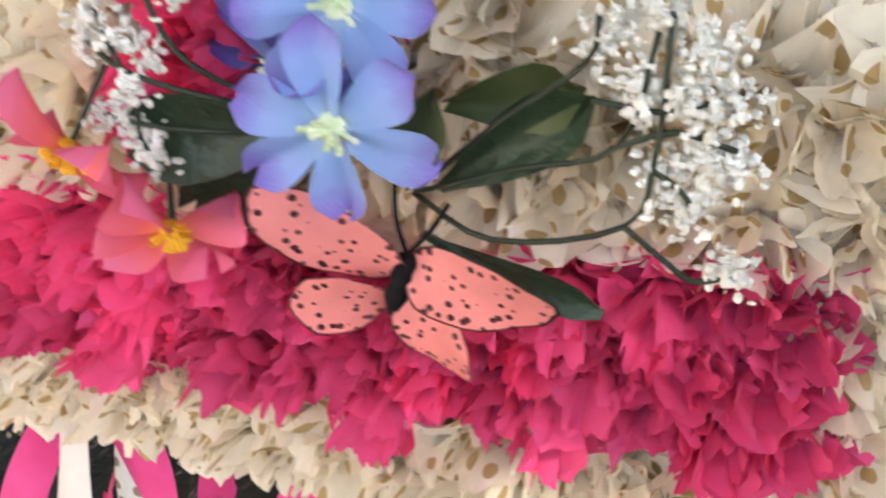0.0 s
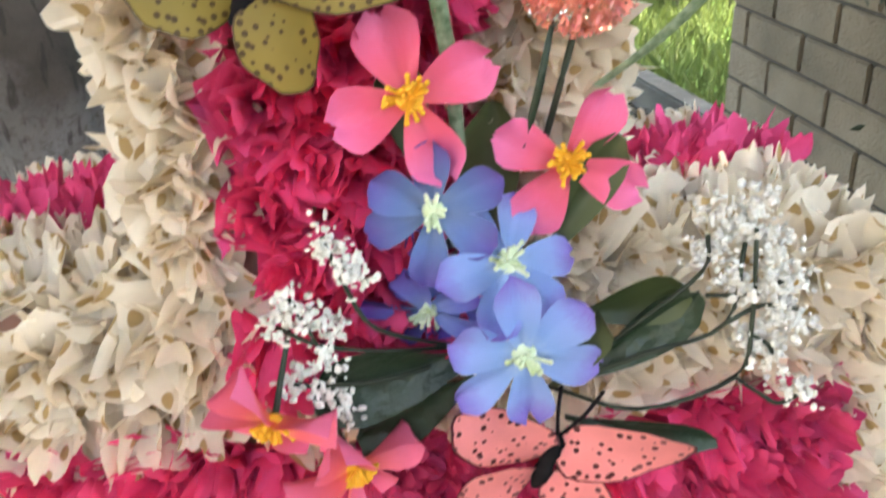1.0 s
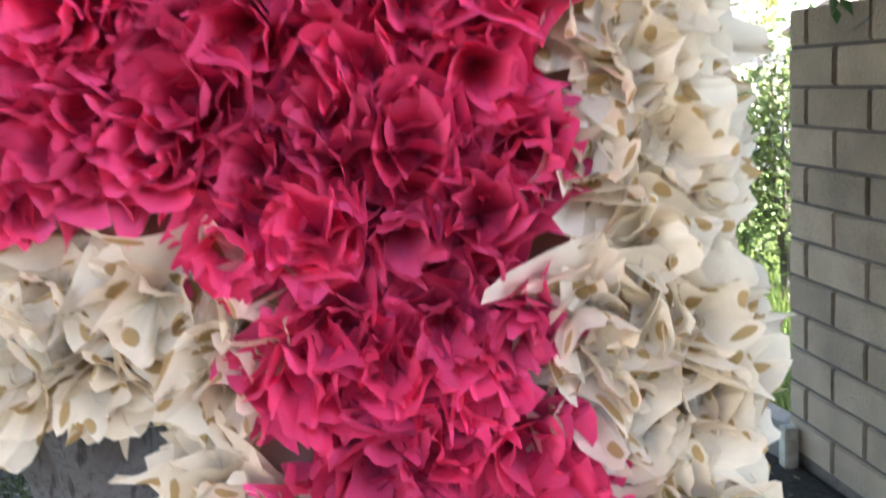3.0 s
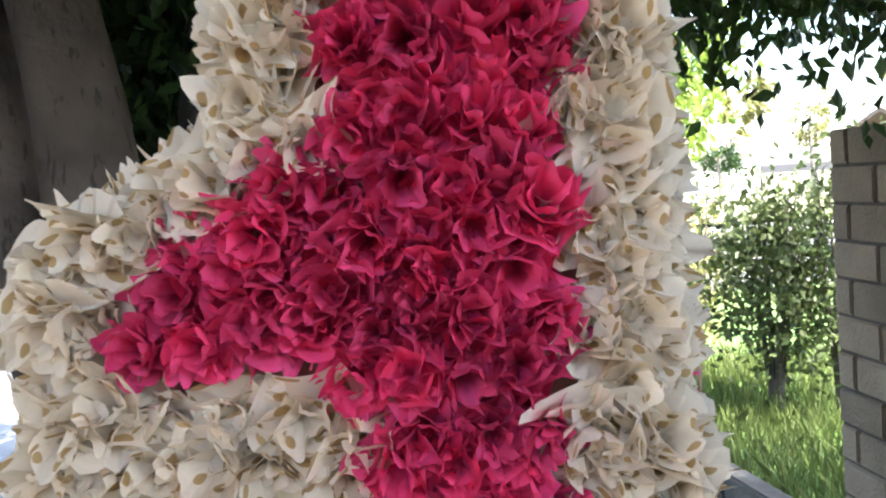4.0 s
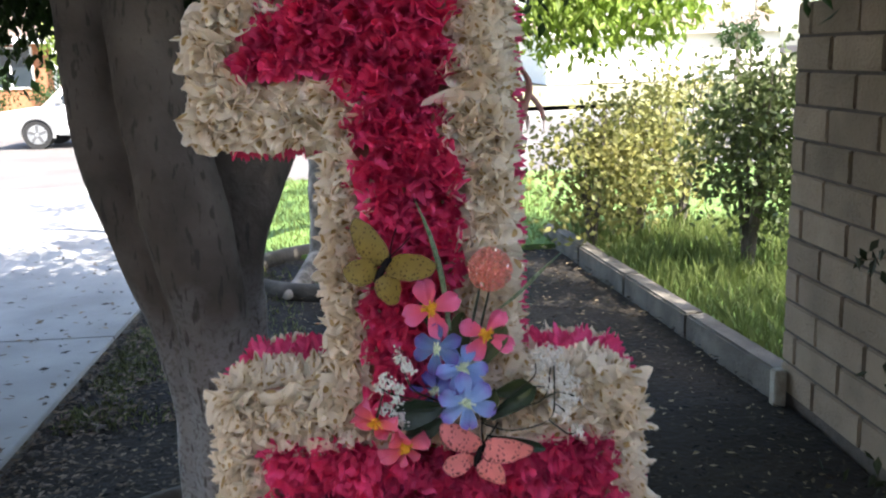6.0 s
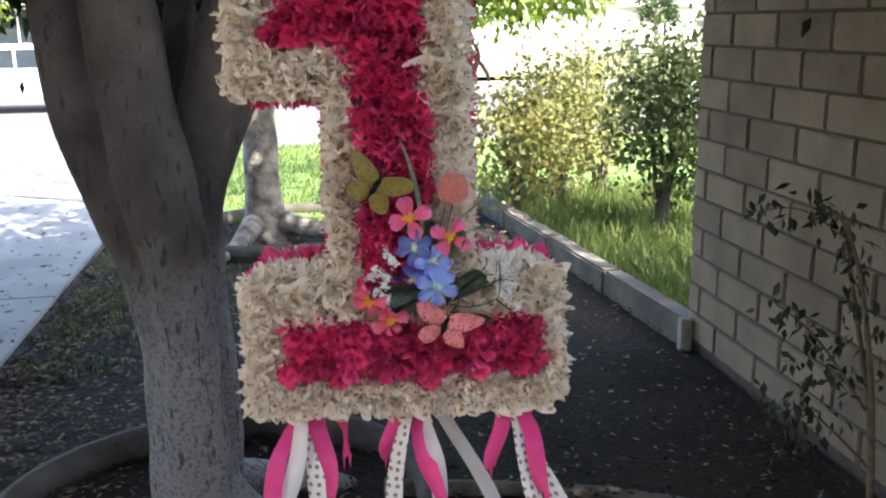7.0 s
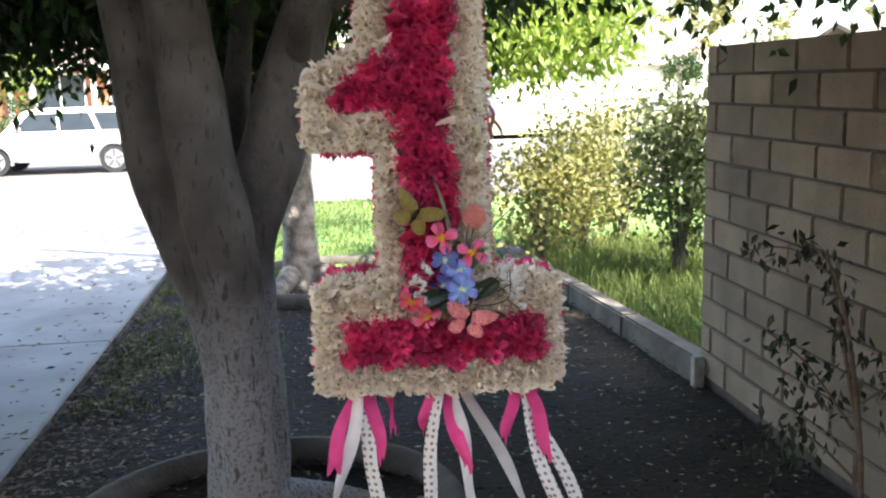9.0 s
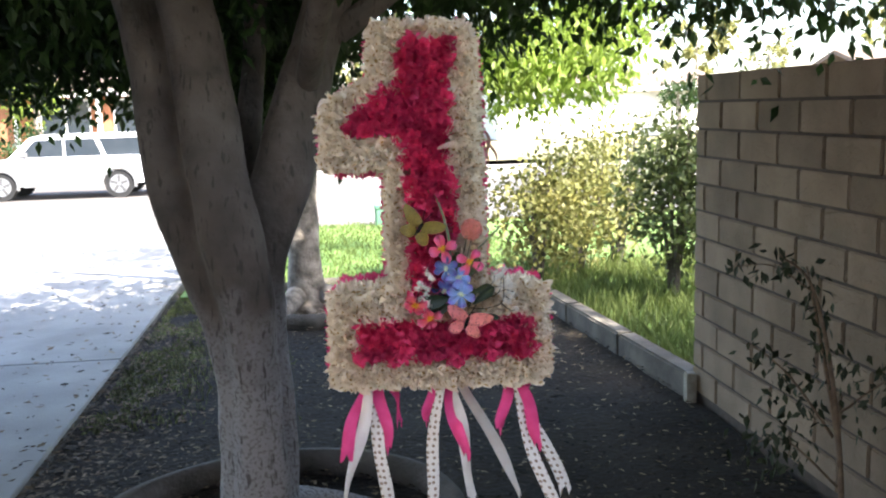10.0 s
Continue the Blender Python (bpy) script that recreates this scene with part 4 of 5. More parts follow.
def butterfly(at, span, mat, turn, tilt, label):
    """A craft butterfly: dark furry body with feelers and four stiff wings."""
    bm = bmesh.new()
    tube(bm, [(0, -0.16 * span, 0, 0.015 * span), (0, -0.08 * span, 0.01 * span, 0.035 * span), (0, 0.02 * span, 0.015 * span, 0.032 * span), (0, 0.1 * span, 0.012 * span, 0.035 * span), (0, 0.14 * span, 0.01 * span, 0.01 * span)], 10, 0.25, 300)
    for sx in (-1, 1):
        tube(bm, [(0, 0.13 * span, 0.01 * span, 0.0035 * span), (sx * 0.05 * span, 0.27 * span, 0.03 * span, 0.0025 * span), (sx * 0.08 * span, 0.4 * span, 0.03 * span, 0.002 * span)], 5, per=3)
    body = part("butterfly", bm, BLACK, pinata, label, smooth=True)
    body.matrix_basis = Matrix.Translation(at) @ Euler((radians(90 + tilt[0]), 0, 0)).to_matrix().to_4x4() @ Euler((0, radians(tilt[1]), radians(turn))).to_matrix().to_4x4()
    for sx in (-1, 1):
        for upper in (True, False):
            V, F, U = [(0, 0, 0)], [], [(0.5, 0.0)]
            n_, rings = 28, 4
            for r in range(1, rings + 1):
                for k in range(n_):
                    a = 2 * math.pi * k / n_
                    rx, ry = (0.27, 0.135) if upper else (0.165, 0.135)
                    wob = 1 + 0.05 * math.sin(3 * a + 1) + 0.03 * math.sin(7 * a)
                    q = r / rings
                    V.append((rx * span * math.cos(a) * q * wob, ry * span * math.sin(a) * q * wob, 0.03 * span * math.sin(a * 2) * q * q))
                    U.append((k / n_, q))
            for k in range(n_):
                F.append((0, 1 + k, 1 + (k + 1) % n_))
            for r in range(rings - 1):
                for k in range(n_):
                    a0 = 1 + r * n_
                    F.append((a0 + k, a0 + n_ + k, a0 + n_ + (k + 1) % n_, a0 + (k + 1) % n_))
            ob = mesh_from("wing", V, F, mat, body, smooth=True, uvs=U)
            ang = 26 if upper else -34
            ob.matrix_basis = pose(0, 0.03 * span if upper else -0.02 * span, 0.012 * span, 0, 0 if sx > 0 else 180, 0) @ pose(0, 0, 0, 0, -16 if sx > 0 else 16, 0) @ pose(0, 0, 0, 0, 0, ang) @ pose((0.26 if upper else 0.2) * span, 0, 0)
    return body


butterfly((0.063, -0.018, 0.127), 0.1, wing_material("pink_wing", (0.85, 0.27, 0.26), (0.03, 0.01, 0.015), 250), -16, (14, 0), "pink butterfly with black spots")
butterfly((-0.024, -0.022, 0.31), 0.099, wing_material("olive_wing", (0.235, 0.172, 0.034), (0.04, 0.022, 0.008), 300), -31, (-8, -6), "olive-gold butterfly with brown spots")


def glitter_ball(at, r):
    bm = bmesh.new()
    bmesh.ops.create_icosphere(bm, subdivisions=4, radius=r)
    for v in bm.verts:
        v.co *= 1 + 0.04 * noise.noise(v.co * 400)
    ball = part("glitter_ball", bm, material("coral_glitter", (0.92, 0.36, 0.23), 0.5, (0.88, 0.24, 0.2), 300, 0.8, 500), pinata, "fuzzy coral-pink glitter ball", True)
    ball.matrix_basis = Matrix.Translation(at)
    bm = bmesh.new()
    tube(bm, [(0, 0.005, -r * 0.9, 0.0012), (-0.006, 0.008, -r * 2.2, 0.0012), (-0.012, 0.014, -r * 3.6, 0.0012)], 6)
    part("stalk", bm, STEM_G, ball, "dark green wire stalk", smooth=True)
    rng = np.random.default_rng(9)
    for name, count, mat, size in (("tinsel", 1500, material("coral_tinsel", (0.95, 0.43, 0.3), 0.3, (0.93, 0.33, 0.32), 300, translucent=0.3, random_shade=0.3, island=True), 0.0030),
                                   ("glitter", 1300, material("pearl_glitter", (0.95, 0.85, 0.8), 0.12, (0.85, 0.95, 0.75), 500, metal=0.9, random_shade=0.1, island=True), 0.0022)):
        V, F = [], []
        for k in range(count):
            d = rng.normal(size=3)
            d /= np.linalg.norm(d)
            q = np.cross(d, rng.normal(size=3))
            q /= np.linalg.norm(q)
            g = d + rng.normal(size=3) * 0.6
            g /= np.linalg.norm(g)
            p = d * r * rng.uniform(0.96, 1.03)
            b = len(V)
            V += [p - q * size * 0.22, p + q * size * 0.22, p + q * size * 0.2 + g * size, p - q * size * 0.2 + g * size]
            F.append((b, b + 1, b + 2, b + 3))
        tagged(mesh_from(name, V, F, mat, ball), kind="stuff")
    return ball


glitter_ball((0.077, -0.012, 0.306), 0.0188)


def grass_strip(points, width, mat):
    path = smooth_path(points, 5)
    V, F = [], []
    for i, p in enumerate(path):
        t = i / (len(path) - 1)
        w = width * (0.7 + 0.6 * t if t < 0.4 else 0.94 * (1 - ((t - 0.4) / 0.62) ** 2)) / 2
        V += [(p[0] - w, p[1] + 0.0008, p[2] + w * 0.2), (p[0], p[1] - 0.0006, p[2]), (p[0] + w, p[1] + 0.0008, p[2] - w * 0.2)]
    for i in range(len(path) - 1):
        a = 3 * i
        F += [(a, a + 1, a + 4, a + 3), (a + 1, a + 2, a + 5, a + 4)]
    return mesh_from("grass_blade", V, F, mat, pinata, smooth=True)


BLADE = material("silk_grass", (0.2, 0.25, 0.16), 0.5, (0.05, 0.09, 0.04), 260)
grass_strip([(0.0374, -0.004, 0.2314), (0.0326, -0.012, 0.2889), (0.022, -0.016, 0.3368), (0.0067, -0.018, 0.377)], 0.0065, BLADE)
grass_strip([(0.0855, 0, 0.265), (0.1037, -0.01, 0.2813), (0.1219, -0.016, 0.3004), (0.1468, -0.018, 0.3234)], 0.005, BLADE)
grass_strip([(0.0558, -0.01, 0.241), (0.0625, -0.016, 0.2698), (0.0702, -0.014, 0.3033)], 0.003, DARK_LEAF)

RIBBON = dotted("white_dotted_ribbon", (0.82, 0.79, 0.75), (0.3, 0.22, 0.16), 0.24, 0.25)
PLAIN_R = material("white_ribbon", (0.82, 0.79, 0.75), 0.6, (0.74, 0.7, 0.66), 30, translucent=0.25)
PINK_STREAM = material("pink_streamer", (0.85, 0.09, 0.30), 0.65, (0.78, 0.06, 0.24), 40, translucent=0.35)


def ribbon(name, x, y, length, width, lean, twist, mat, seed, z0=0.012):
    """A soft strip that hangs from the piñata's underside, leaning and twisting on its way down, cut ragged."""
    rng = np.random.default_rng(seed)
    V, F, U = [], [], []
    n_, c_ = 22, 4
    ph = rng.uniform(0, 6.28, 2)
    for i in range(n_ + 1):
        t = i / n_
        a = twist * t + 0.5 * math.sin(5 * t + ph[0])
        cx = x + lean[0] * t ** 1.1 + 0.006 * math.sin(6 * t + ph[1])
        cy = y + lean[1] * t + 0.008 * math.sin(5 * t + ph[0])
        for k in range(c_ + 1):
            u = k / c_ * 2 - 1
            w = width / 2 * u * (0.65 + 0.35 * min(1, t * 3))
            cut = 0.014 * math.sin(u * 4 + ph[0] * 3) if i == n_ else 0
            V.append((cx + w * math.cos(a), cy + w * math.sin(a) + 0.003 * u * u, z0 - length * t + cut))
            U.append((u * width / 2 / 0.013, length * t / 0.013))
    for i in range(n_):
        for k in range(c_):
            b = i * (c_ + 1) + k
            F.append((b, b + 1, b + c_ + 2, b + c_ + 1))
    return mesh_from(name, V, F, mat, pinata, smooth=True, uvs=U)


for row in (("white_ribbon", -0.135, 0.05, 0.27, 0.026, (-0.055, -0.01), 0.9, PLAIN_R, 1), ("white_ribbon", -0.12, 0.06, 0.27, 0.027, (0.01, 0), 0.3, RIBBON, 2),
            ("pink_streamer", -0.14, 0.04, 0.16, 0.026, (-0.05, -0.01), 0.6, PINK_STREAM, 3), ("pink_streamer", -0.115, 0.05, 0.15, 0.026, (0.012, 0), -0.5, PINK_STREAM, 4), ("pink_streamer", -0.1, 0.06, 0.1, 0.024, (0.03, 0.01), 1.4, PINK_STREAM, 5), ("pink_streamer", -0.13, 0.07, 0.13, 0.022, (-0.02, 0), 2.0, PINK_STREAM, 15),
            ("white_ribbon", 0.009, 0.045, 0.28, 0.025, (-0.03, -0.005), -0.2, RIBBON, 6), ("white_ribbon", 0.026, 0.06, 0.27, 0.027, (0.05, 0), 0.5, PLAIN_R, 7),
            ("pink_streamer", -0.006, 0.05, 0.1, 0.024, (-0.012, 0), 1.0, PINK_STREAM, 8), ("pink_streamer", 0.024, 0.05, 0.17, 0.028, (0.03, -0.005), -0.6, PINK_STREAM, 9), ("pink_streamer", 0.034, 0.065, 0.12, 0.026, (0.01, 0), 1.6, PINK_STREAM, 16),
            ("white_ribbon", 0.154, 0.045, 0.27, 0.027, (0.075, -0.005), 0.3, RIBBON, 10), ("white_ribbon", 0.159, 0.06, 0.25, 0.027, (0.1, 0), 0.7, RIBBON, 11),
            ("pink_streamer", 0.144, 0.05, 0.12, 0.024, (-0.012, 0), 0.8, PINK_STREAM, 12), ("pink_streamer", 0.164, 0.042, 0.15, 0.026, (0.045, -0.008), -0.6, PINK_STREAM, 13), ("pink_streamer", 0.174, 0.055, 0.12, 0.026, (0.02, 0), 1.3, PINK_STREAM, 17),
            ("white_ribbon", 0.044, 0.12, 0.3, 0.026, (0.14, 0.06), 0.8, PLAIN_R, 18), ("paper_tassel", 0.118, 0.19, 0.07, 0.008, (0.015, 0.0), 0.5, CARD, 19, 0.515),
            ("paper_tassel", 0.116, 0.2, 0.075, 0.008, (0.028, 0.01), 0.9, CARD, 20, 0.52), ("paper_tassel", 0.114, 0.18, 0.07, 0.008, (0.004, 0.0), 0.2, CARD, 21, 0.51)):
    ribbon(*row)


# ---- shrub against the wall ----
def wall_shrub():
    rng = np.random.default_rng(41)
    shrub = tagged(new("wall_shrub"), "thin leggy shrub with drooping leaves against the block wall", "shrub")
    shrub.location = (1.64, 1.58, -0.09)
    spots = []
    for rows in ([(0, 0, -0.05, 0.014), (0.0, 0.02, 0.35, 0.011), (-0.03, 0.06, 0.75, 0.009), (-0.1, 0.1, 1.08, 0.006), (-0.22, 0.12, 1.2, 0.003)],
                 [(0.03, 0.03, -0.05, 0.012), (0.04, 0.1, 0.4, 0.01), (0.0, 0.2, 0.85, 0.008), (-0.03, 0.26, 1.12, 0.004)],
                 [(-0.02, 0.05, 0.5, 0.006), (-0.15, 0.15, 0.72, 0.004), (-0.28, 0.22, 0.84, 0.002)],
                 [(0.0, 0.02, 0.3, 0.006), (-0.14, 0.16, 0.45, 0.004), (-0.24, 0.26, 0.42, 0.002)],
                 [(0.0, 0.04, 0.6, 0.005), (0.1, -0.1, 0.76, 0.004), (0.12, -0.28, 0.82, 0.002)],
                 [(-0.1, 0.1, 1.06, 0.004), (-0.2, 0.22, 1.14, 0.003), (-0.32, 0.32, 1.12, 0.002)]):
        bm = bmesh.new()
        tube(bm, rows, 7, 0.15, 20, per=5)
        part("stem", bm, material("shrub_stem", (0.2, 0.14, 0.09), 0.9, (0.13, 0.09, 0.06), 30) if not spots else shrub.children[0].data.materials[0], shrub, smooth=True)
        p = smooth_path([r[:3] for r in rows], 14)
        spots += [q + rng.normal(size=3) * 0.035 for q in p[len(p) // 2:] for _ in range(2)]
    extra = np.vstack([rng.normal(size=(60, 3)) * (0.08, 0.08, 0.08) + c for c in ((-0.18, 0.2, 0.4), (-0.12, 0.16, 0.66), (0.06, -0.12, 0.72))])
    leaves("foliage", np.vstack([np.array(spots), extra]), 0.052, material("shrub_leaf", (0.05, 0.06, 0.03), 0.5, (0.024, 0.034, 0.016), 4, translucent=0.3, random_shade=0.4, island=True), rng, shrub, droop=1.0, wide=0.45)
    return shrub


wall_shrub()


# ---- litter on the soil ----
def litter(name, count, x0, x1, y0, y1, size, mat, seed, label, category, bias=None, floor=-0.045):
    rng = np.random.default_rng(seed)
    x, y = rng.uniform(x0, x1, count), rng.uniform(y0, y1, count)
    if bias is not None:
        x = bias + (x - bias) * rng.uniform(0, 1, count) ** 0.8
    V, F = [], []
    for i in range(count):
        a, s = rng.uniform(0, 6.28), size * rng.uniform(0.4, 1.2)
        z = floor + 0.024 + 0.008 * rng.uniform()
        c, sn = math.cos(a) * s, math.sin(a) * s
        b = len(V)
        lift = rng.uniform(0, 0.4, 4) * s
        V += [(x[i] - c, y[i] - sn, z + lift[0]), (x[i] - sn * 0.4, y[i] + c * 0.4, z + lift[1]), (x[i] + c, y[i] + sn, z + lift[2]), (x[i] + sn * 0.4, y[i] - c * 0.4, z + lift[3])]
        F += [(b, b + 1, b + 2), (b, b + 2, b + 3)]
    return tagged(mesh_from(name, V, F, mat), label, category, kind="stuff")


DRY = material("dry_leaf", (0.26, 0.2, 0.12), 0.8, (0.14, 0.1, 0.06), 6, random_shade=0.6, island=True)
DRY_D = material("brown_leaf", (0.17, 0.12, 0.075), 0.85, (0.06, 0.042, 0.028), 6, random_shade=0.8, island=True)
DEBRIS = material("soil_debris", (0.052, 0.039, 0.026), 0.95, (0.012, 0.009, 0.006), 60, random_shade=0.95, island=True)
litter("leaf_litter", 2600, -1.6, 1.8, 0.8, 7.5, 0.02, DRY, 51, "scattered dry tan leaves on the soil", "leaf litter")
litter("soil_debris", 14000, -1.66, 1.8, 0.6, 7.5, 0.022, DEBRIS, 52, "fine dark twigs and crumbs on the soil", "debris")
litter("driveway_leaves", 520, -4.4, -1.7, 1.2, 8.0, 0.03, DRY_D, 53, "dry brown leaves scattered on the concrete", "leaf litter", bias=-1.7, floor=0.0)
litter("edge_leaves", 3600, -1.72, -0.7, 1.6, 6.2, 0.024, DRY_D, 54, "thick brown leaf litter along the driveway's edge", "leaf litter", bias=-1.72)
rng = np.random.default_rng(23)
wx = np.concatenate([-1.62 + np.abs(rng.normal(0, 0.26, 5200)), rng.uniform(-1.62, -0.5, 1500)])
wy = np.concatenate([rng.uniform(3.6, 7.6, 5200), rng.uniform(4.6, 7.6, 1500)])
keep = np.array([noise.noise((x * 1.6, y * 1.1, 3.0)) > -0.12 for x, y in zip(wx, wy)])
wx, wy = wx[keep], wy[keep]
blades("weeds", np.column_stack([wx, wy]), 0.05, material("weed_blade", (0.2, 0.23, 0.08), 0.7, (0.11, 0.12, 0.045), 3, random_shade=0.5, island=True), rng, "low dry weeds along the driveway's edge", "weeds", -0.05)


# ---- across the street ----
WHITE_PAINT = material("white_car_paint", (0.8, 0.8, 0.8), 0.25, (0.78, 0.78, 0.78), 2, spec=0.5)
GLASS_D = material("dark_window", (0.03, 0.04, 0.05), 0.08, (0.04, 0.05, 0.06), 2, spec=0.6)
RUBBER = material("tyre_rubber", (0.025, 0.025, 0.025), 0.9)
ALLOY = material("wheel_alloy", (0.5, 0.5, 0.5), 0.35, metal=0.8)
TRIM_D = material("grey_trim", (0.22, 0.22, 0.22), 0.6)
LAMP_C = material("lamp_lens", (0.5, 0.5, 0.48), 0.15)


def suv(x, y):
    """A four-door estate car standing side-on, its nose towards -x."""
    car = tagged(new("parked_car"), "white four-door sport utility car parked across the street", "car")
    car.location = (x, y, -0.4)
    car.scale = (0.965, 0.965, 0.965)
    lower = [(-2.45, 0.45), (-2.5, 0.75), (-2.42, 0.98), (-1.35, 1.1), (2.4, 1.12), (2.48, 0.8), (2.45, 0.42)]
    arch = lambda cx: [(cx + 0.46 * math.cos(a), 0.38 + 0.46 * math.sin(a)) for a in np.linspace(0, math.pi, 9)]
    under = [(2.45, 0.42)] + arch(1.5) + arch(-1.52) + [(-2.45, 0.45)]
    body = part("body", prism(bmesh.new(), lower[1:-1] + under, 0.0, 1.9), WHITE_PAINT, car)
    cab = bmesh.new()
    prism(cab, [(-1.35, 1.09), (-0.72, 1.66), (-0.45, 1.72), (2.2, 1.72), (2.42, 1.1)], 0.08, 1.82)
    part("cabin", cab, WHITE_PAINT, car)
    for o in ([(-1.02, 1.14), (-0.6, 1.58), (0.1, 1.6), (0.1, 1.14)], [(0.17, 1.14), (0.17, 1.6), (0.92, 1.6), (1.1, 1.14)], [(1.22, 1.14), (1.06, 1.6), (2.05, 1.6), (2.2, 1.14)]):
        part("window", prism(bmesh.new(), o, 0.066, 0.09), GLASS_D, car)
    for dx in (0.135, 1.14):
        part("door_gap", box(bmesh.new(), dx - 0.008, dx + 0.008, -0.004, 0.01, 0.52, 1.1), TRIM_D, car)
    for hx in (-0.05, 0.95):
        part("door_handle", box(bmesh.new(), hx - 0.09, hx + 0.05, -0.03, 0.01, 0.98, 1.01, 0.006), WHITE_PAINT, car)
    part("mirror", box(bmesh.new(), -0.98, -0.8, -0.14, 0.06, 1.14, 1.27, 0.02), TRIM_D, car)
    part("side_step", box(bmesh.new(), -0.95, 0.95, -0.06, 0.1, 0.34, 0.42, 0.01), TRIM_D, car)
    part("bumper", box(bmesh.new(), -2.56, -2.42, 0.03, 1.87, 0.42, 0.68, 0.03), TRIM_D, car)
    part("bumper", box(bmesh.new(), 2.42, 2.56, 0.03, 1.87, 0.42, 0.68, 0.03), TRIM_D, car)
    part("headlight", box(bmesh.new(), -2.5, -2.3, -0.006, 0.3, 0.78, 0.96, 0.02), LAMP_C, car)
    part("tail_light", box(bmesh.new(), 2.36, 2.49, -0.006, 0.12, 0.85, 1.12, 0.01), material("tail_lens", (0.4, 0.03, 0.03), 0.2), car)
    for cx in (-1.52, 1.5):
        bm = bmesh.new()
        prof = [(cx + 0.47 * math.cos(a), 0.38 + 0.47 * math.sin(a)) for a in np.linspace(-0.25, math.pi + 0.25, 15)]
        inner = [(cx + 0.40 * math.cos(a), 0.38 + 0.40 * math.sin(a)) for a in np.linspace(math.pi + 0.25, -0.25, 15)]
        part("arch_trim", prism(bm, prof + inner, -0.02, 0.06), TRIM_D, car)
        for cy in (0.14, 1.76):
            bm = bmesh.new()
            cyl(bm, 0.375, 0.375, 0.25, pose(cx, cy, 0.375, 90), 28)
            tyre = part("wheel", bm, RUBBER, car, smooth=False)
            face = cy - 0.128 if cy < 1 else cy + 0.128
            bm = bmesh.new()
            cyl(bm, 0.25, 0.25, 0.012, pose(cx, face, 0.375, 90), 24)
            part("rim", bm, ALLOY, tyre)
            for k in range(5):
                bm = box(bmesh.new(), -0.035, 0.035, -0.012, 0.012, 0.05, 0.23, 0.008)
                bmesh.ops.transform(bm, matrix=pose(cx, face - 0.01, 0.375, 0, 72 * k, 0), verts=bm.verts)
                part("spoke", bm, material("spoke_shadow", (0.12, 0.12, 0.12), 0.5) if k == 0 and cx < 0 and cy < 1 else bpy.data.materials["spoke_shadow"], tyre)
    return car


suv(-6.87, 23.4)

BRICK_H = material("orange_brick", (0.42, 0.19, 0.1), 0.9, (0.34, 0.14, 0.075), 12, 0.3, 60)
STUCCO = material("white_stucco", (0.8, 0.78, 0.74), 0.9, (0.74, 0.72, 0.68), 4, 0.2, 60)
ROOF_M = material("brown_shingle", (0.2, 0.15, 0.12), 0.9, (0.14, 0.1, 0.08), 6, 0.5, 40)
WOOD_W = material("white_woodwork", (0.78, 0.77, 0.74), 0.7)


def house(x0, x1, y, wall_mat, wall_h, ridge, openings, label, posts=()):
    h = tagged(new("house"), label, "house", "houses across the street")
    h.location = ((x0 + x1) / 2, y, 0.05)
    w = (x1 - x0) / 2
    part("wall", box(bmesh.new(), -w, w, 0, 8, -0.1, wall_h), wall_mat, h)
    bm = bmesh.new()
    prof = [(-0.4, wall_h - 0.12), (4, ridge), (8.4, wall_h - 0.12), (8.4, wall_h + 0.05), (4, ridge + 0.2), (-0.4, wall_h + 0.05)]
    a = [bm.verts.new((-w - 0.6, p[0], p[1])) for p in prof]
    b = [bm.verts.new((w + 0.6, p[0], p[1])) for p in prof]
    bm.faces.new(a)
    bm.faces.new(b)
    for i in range(6):
        bm.faces.new((a[i], a[(i + 1) % 6], b[(i + 1) % 6], b[i]))
    bmesh.ops.recalc_face_normals(bm, faces=bm.faces)
    part("roof", bm, ROOF_M, h)
    part("fascia", box(bmesh.new(), -w - 0.6, w + 0.6, -0.46, -0.4, wall_h - 0.16, wall_h + 0.08), WOOD_W, h)
    for kind, cx, ow, z0, z1 in openings:
        win = part(kind, box(bmesh.new(), cx - ow / 2, cx + ow / 2, -0.03, 0.02, z0, z1), GLASS_D if kind == "window" else WOOD_W, h)
        for ux0, ux1, uz0, uz1 in ((cx - ow / 2 - 0.07, cx - ow / 2, z0 - 0.07, z1 + 0.07), (cx + ow / 2, cx + ow / 2 + 0.07, z0 - 0.07, z1 + 0.07), (cx - ow / 2, cx + ow / 2, z1, z1 + 0.07), (cx - ow / 2, cx + ow / 2, z0 - 0.07, z0)):
            part("frame", box(bmesh.new(), ux0, ux1, -0.06, 0.01, uz0, uz1), WOOD_W, win)
        if kind == "window":
            part("mullion", box(bmesh.new(), cx - 0.03, cx + 0.03, -0.055, -0.028, z0, z1), WOOD_W, win)
    for px in posts:
        part("porch_post", box(bmesh.new(), px - 0.08, px + 0.08, -0.38, -0.22, 0, wall_h - 0.1), WOOD_W, h)
    return h


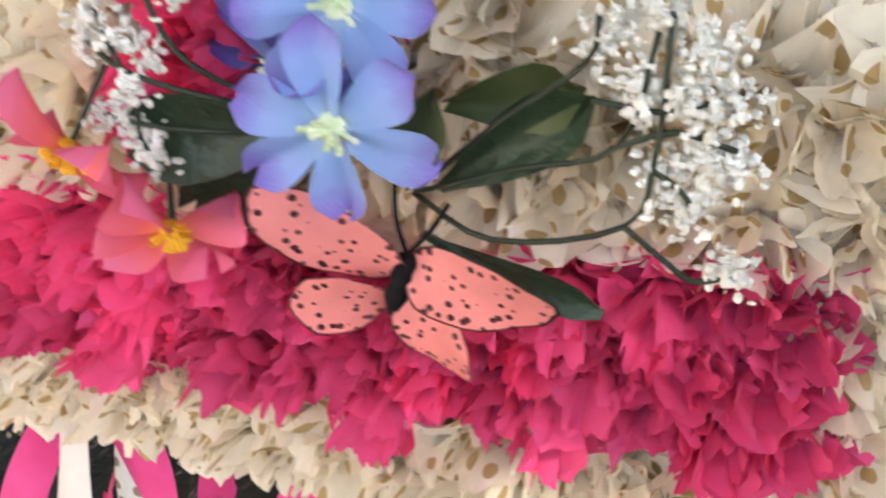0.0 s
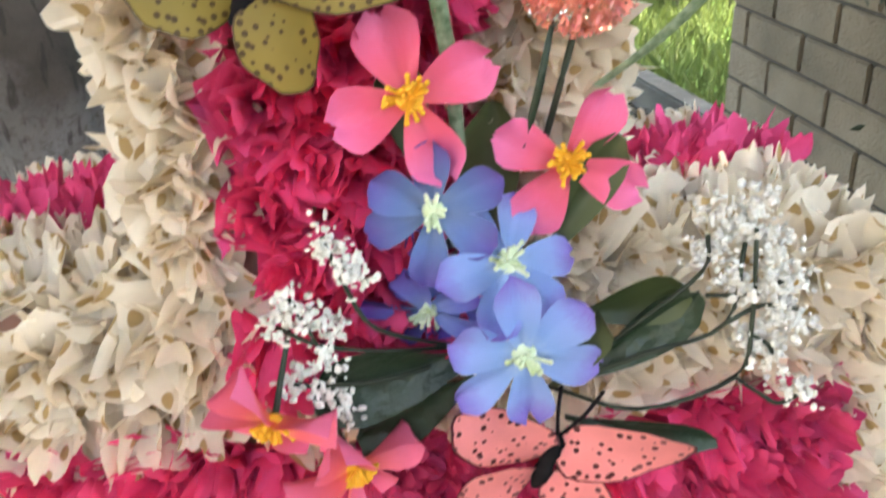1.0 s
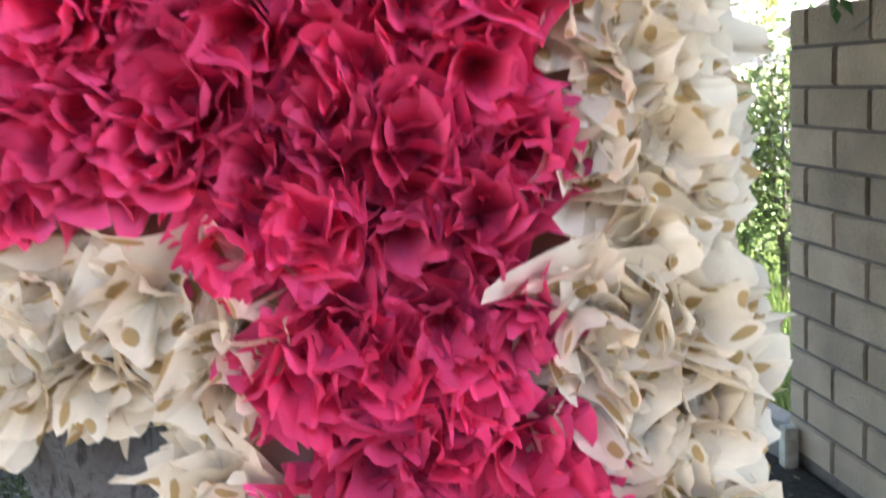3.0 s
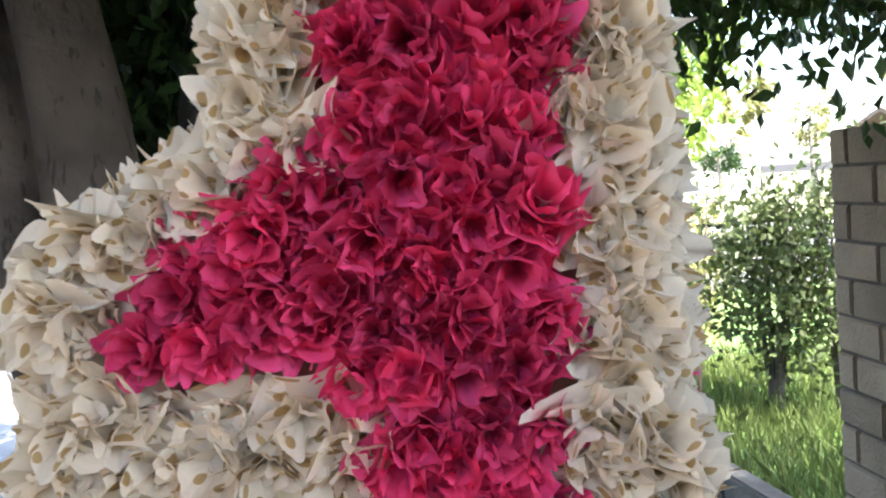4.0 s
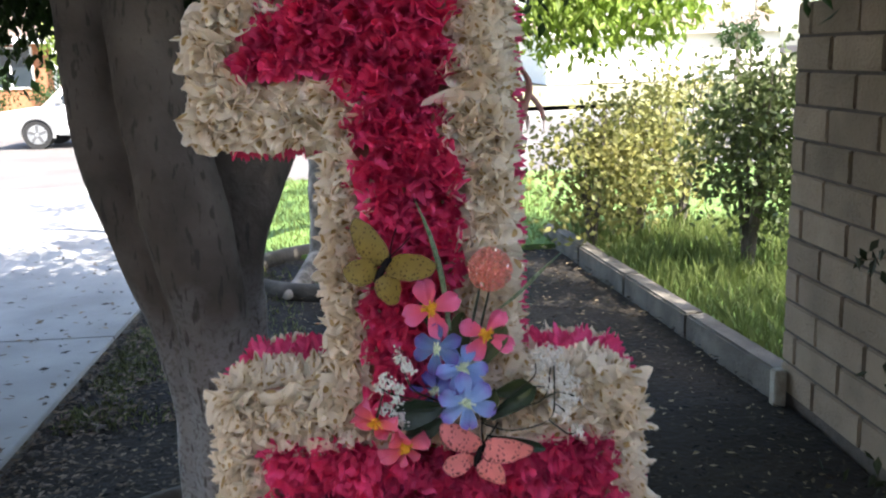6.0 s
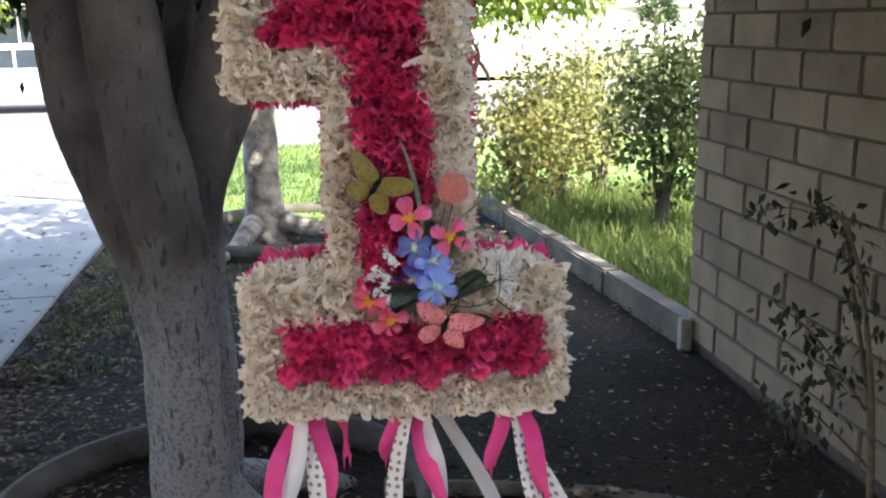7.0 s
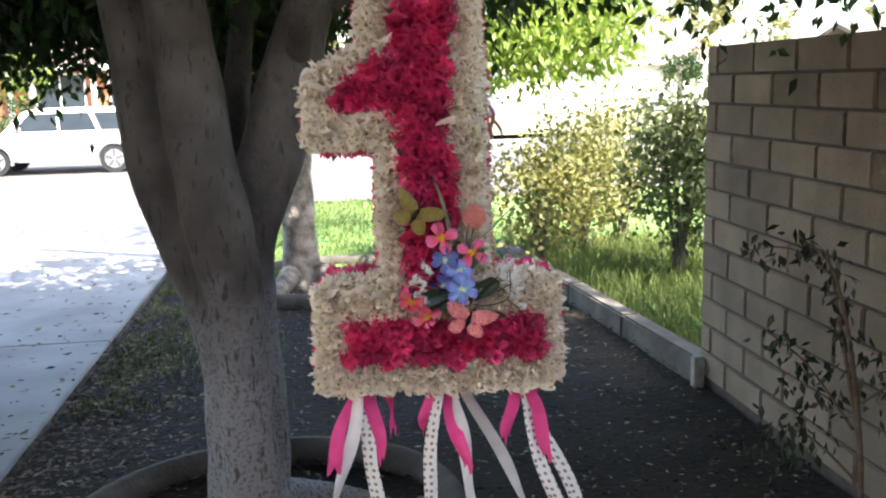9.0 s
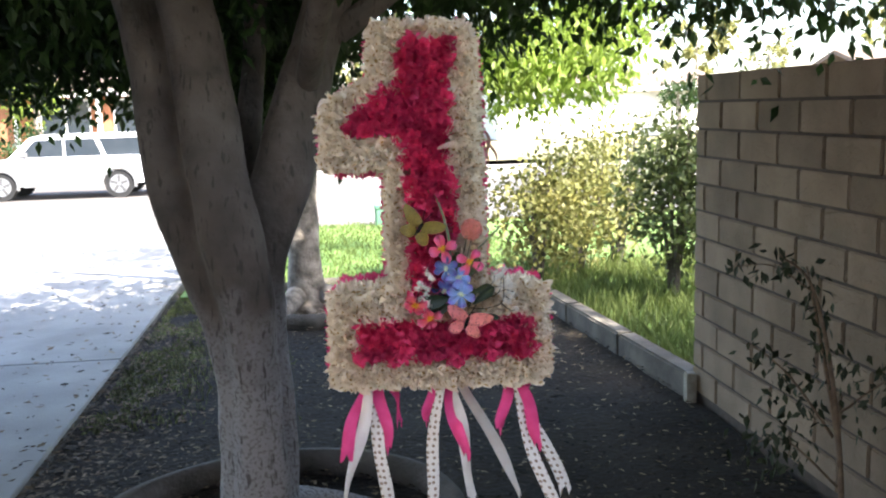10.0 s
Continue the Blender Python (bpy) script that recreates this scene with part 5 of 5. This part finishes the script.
house(-18, -2.5, 33, BRICK_H, 2.5, 4.0, [("window", -2.0, 1.4, 0.9, 2.2), ("window", 1.2, 1.6, 0.9, 2.2), ("door", -4.2, 1.0, 0.0, 2.1), ("window", 3.6, 1.4, 0.9, 2.2), ("window", 5.6, 1.2, 0.9, 2.2)], "orange brick bungalow with white porch posts", (-0.4, 2.4))
house(9.0, 21, 46, STUCCO, 2.4, 3.2, [("garage_door", -2.0, 4.6, 0.0, 2.05)], "white stucco bungalow with garage and brown roof")
house(24, 38, 35, STUCCO, 2.4, 3.6, [("window", -2.0, 1.5, 0.9, 2.0), ("window", 2.2, 1.5, 0.9, 2.0)], "white stucco bungalow with brown roof")
house(-40, -25, 34, STUCCO, 2.4, 3.6, [("window", -2.0, 1.5, 0.9, 2.0), ("window", 2.2, 1.5, 0.9, 2.0)], "pale stucco bungalow with brown roof")


def garden_tree(x, y, h, w, seed, count, mat, label, name="garden_tree", leaf=0.22):
    rng = np.random.default_rng(seed)
    tree = tagged(new(name), label, "tree")
    tree.location = (x, y, 0)
    bm = bmesh.new()
    tube(bm, [(0, 0, -0.2, 0.2), (0.05, 0, h * 0.3, 0.14), (0, 0.1, h * 0.6, 0.08), (0, 0, h * 0.85, 0.03)], 10, 0.1)
    part("trunk", bm, DAPPLED_BARK, tree, smooth=True)
    blobs = [(0, 0, h * 0.72, w * 0.8, w * 0.8, h * 0.22)] + [(rng.uniform(-w, w) * 0.7, rng.uniform(-w, w) * 0.7, h * rng.uniform(0.55, 0.95), w * 0.45, w * 0.45, h * 0.14) for _ in range(5)]
    leaves("crown", in_blobs(rng, blobs, count), leaf, mat, rng, tree, droop=0.5, wide=0.6)
    return tree


garden_tree(22.8, 44, 4.9, 1.5, 61, 800, SUNLIT_ROSE_LEAF, "small airy garden tree beside the bungalow")
garden_tree(18.2, 44.5, 2.9, 1.1, 64, 900, LEAF, "low dark green tree before the bungalow")
garden_tree(-9.5, 31, 3.6, 1.2, 62, 900, SUNLIT_LEAF, "small young tree before the brick bungalow")
garden_tree(2.6, 13.8 + 17, 4.0, 1.3, 63, 900, SUNLIT_LEAF, "bright green tree before the white bungalow")
for i, (x, y, h) in enumerate(((-34, 52, 8), (-22, 56, 9), (-10, 50, 8), (2, 55, 7), (24, 56, 7), (36, 52, 8), (48, 58, 9))):
    garden_tree(x, y, h, h * 0.5, 70 + i, 700, SUNLIT_ROSE_LEAF, "distant leafy tree behind the houses", "far_tree", 0.5)


def round_shrub(x, y, r, seed):
    rng = np.random.default_rng(seed)
    s_ = tagged(new("round_shrub"), "clipped dark green shrub before the brick bungalow", "shrub")
    s_.location = (x, y, 0.1)
    bm = bmesh.new()
    tube(bm, [(0, 0, -0.1, 0.06), (0, 0, r, 0.04)], 6)
    part("stem", bm, BARK, s_)
    leaves("foliage", in_blobs(rng, [(0, 0, r * 0.9, r, r, r * 0.8)], 900), 0.14, LEAF, rng, s_, droop=0.2, wide=0.6)


round_shrub(-9.9, 30.5, 0.8, 81)
round_shrub(-12.2, 30.8, 0.9, 82)

def utility_box(x, y):
    bm = box(bmesh.new(), -0.1, 0.1, -0.1, 0.1, -0.02, 0.26, 0.02)
    box(bm, -0.11, 0.11, -0.11, 0.11, 0.25, 0.3, 0.01)
    ob = tagged(part("utility_box", bm, material("green_enamel", (0.12, 0.25, 0.18), 0.6)), "small green utility box at the lawn's edge", "utility box")
    ob.location = (x, y, 0)
    bm = bmesh.new()
    cyl(bm, 0.018, 0.018, 1.2, pose(0, 0, 0.55), 10)
    post = tagged(part("sign_post", bm, TRIM_D), "thin grey metal post beside the street", "post")
    post.location = (x + 0.04, y + 0.35, 0)


utility_box(0.62, 12.0)
lay_blocks(wall)
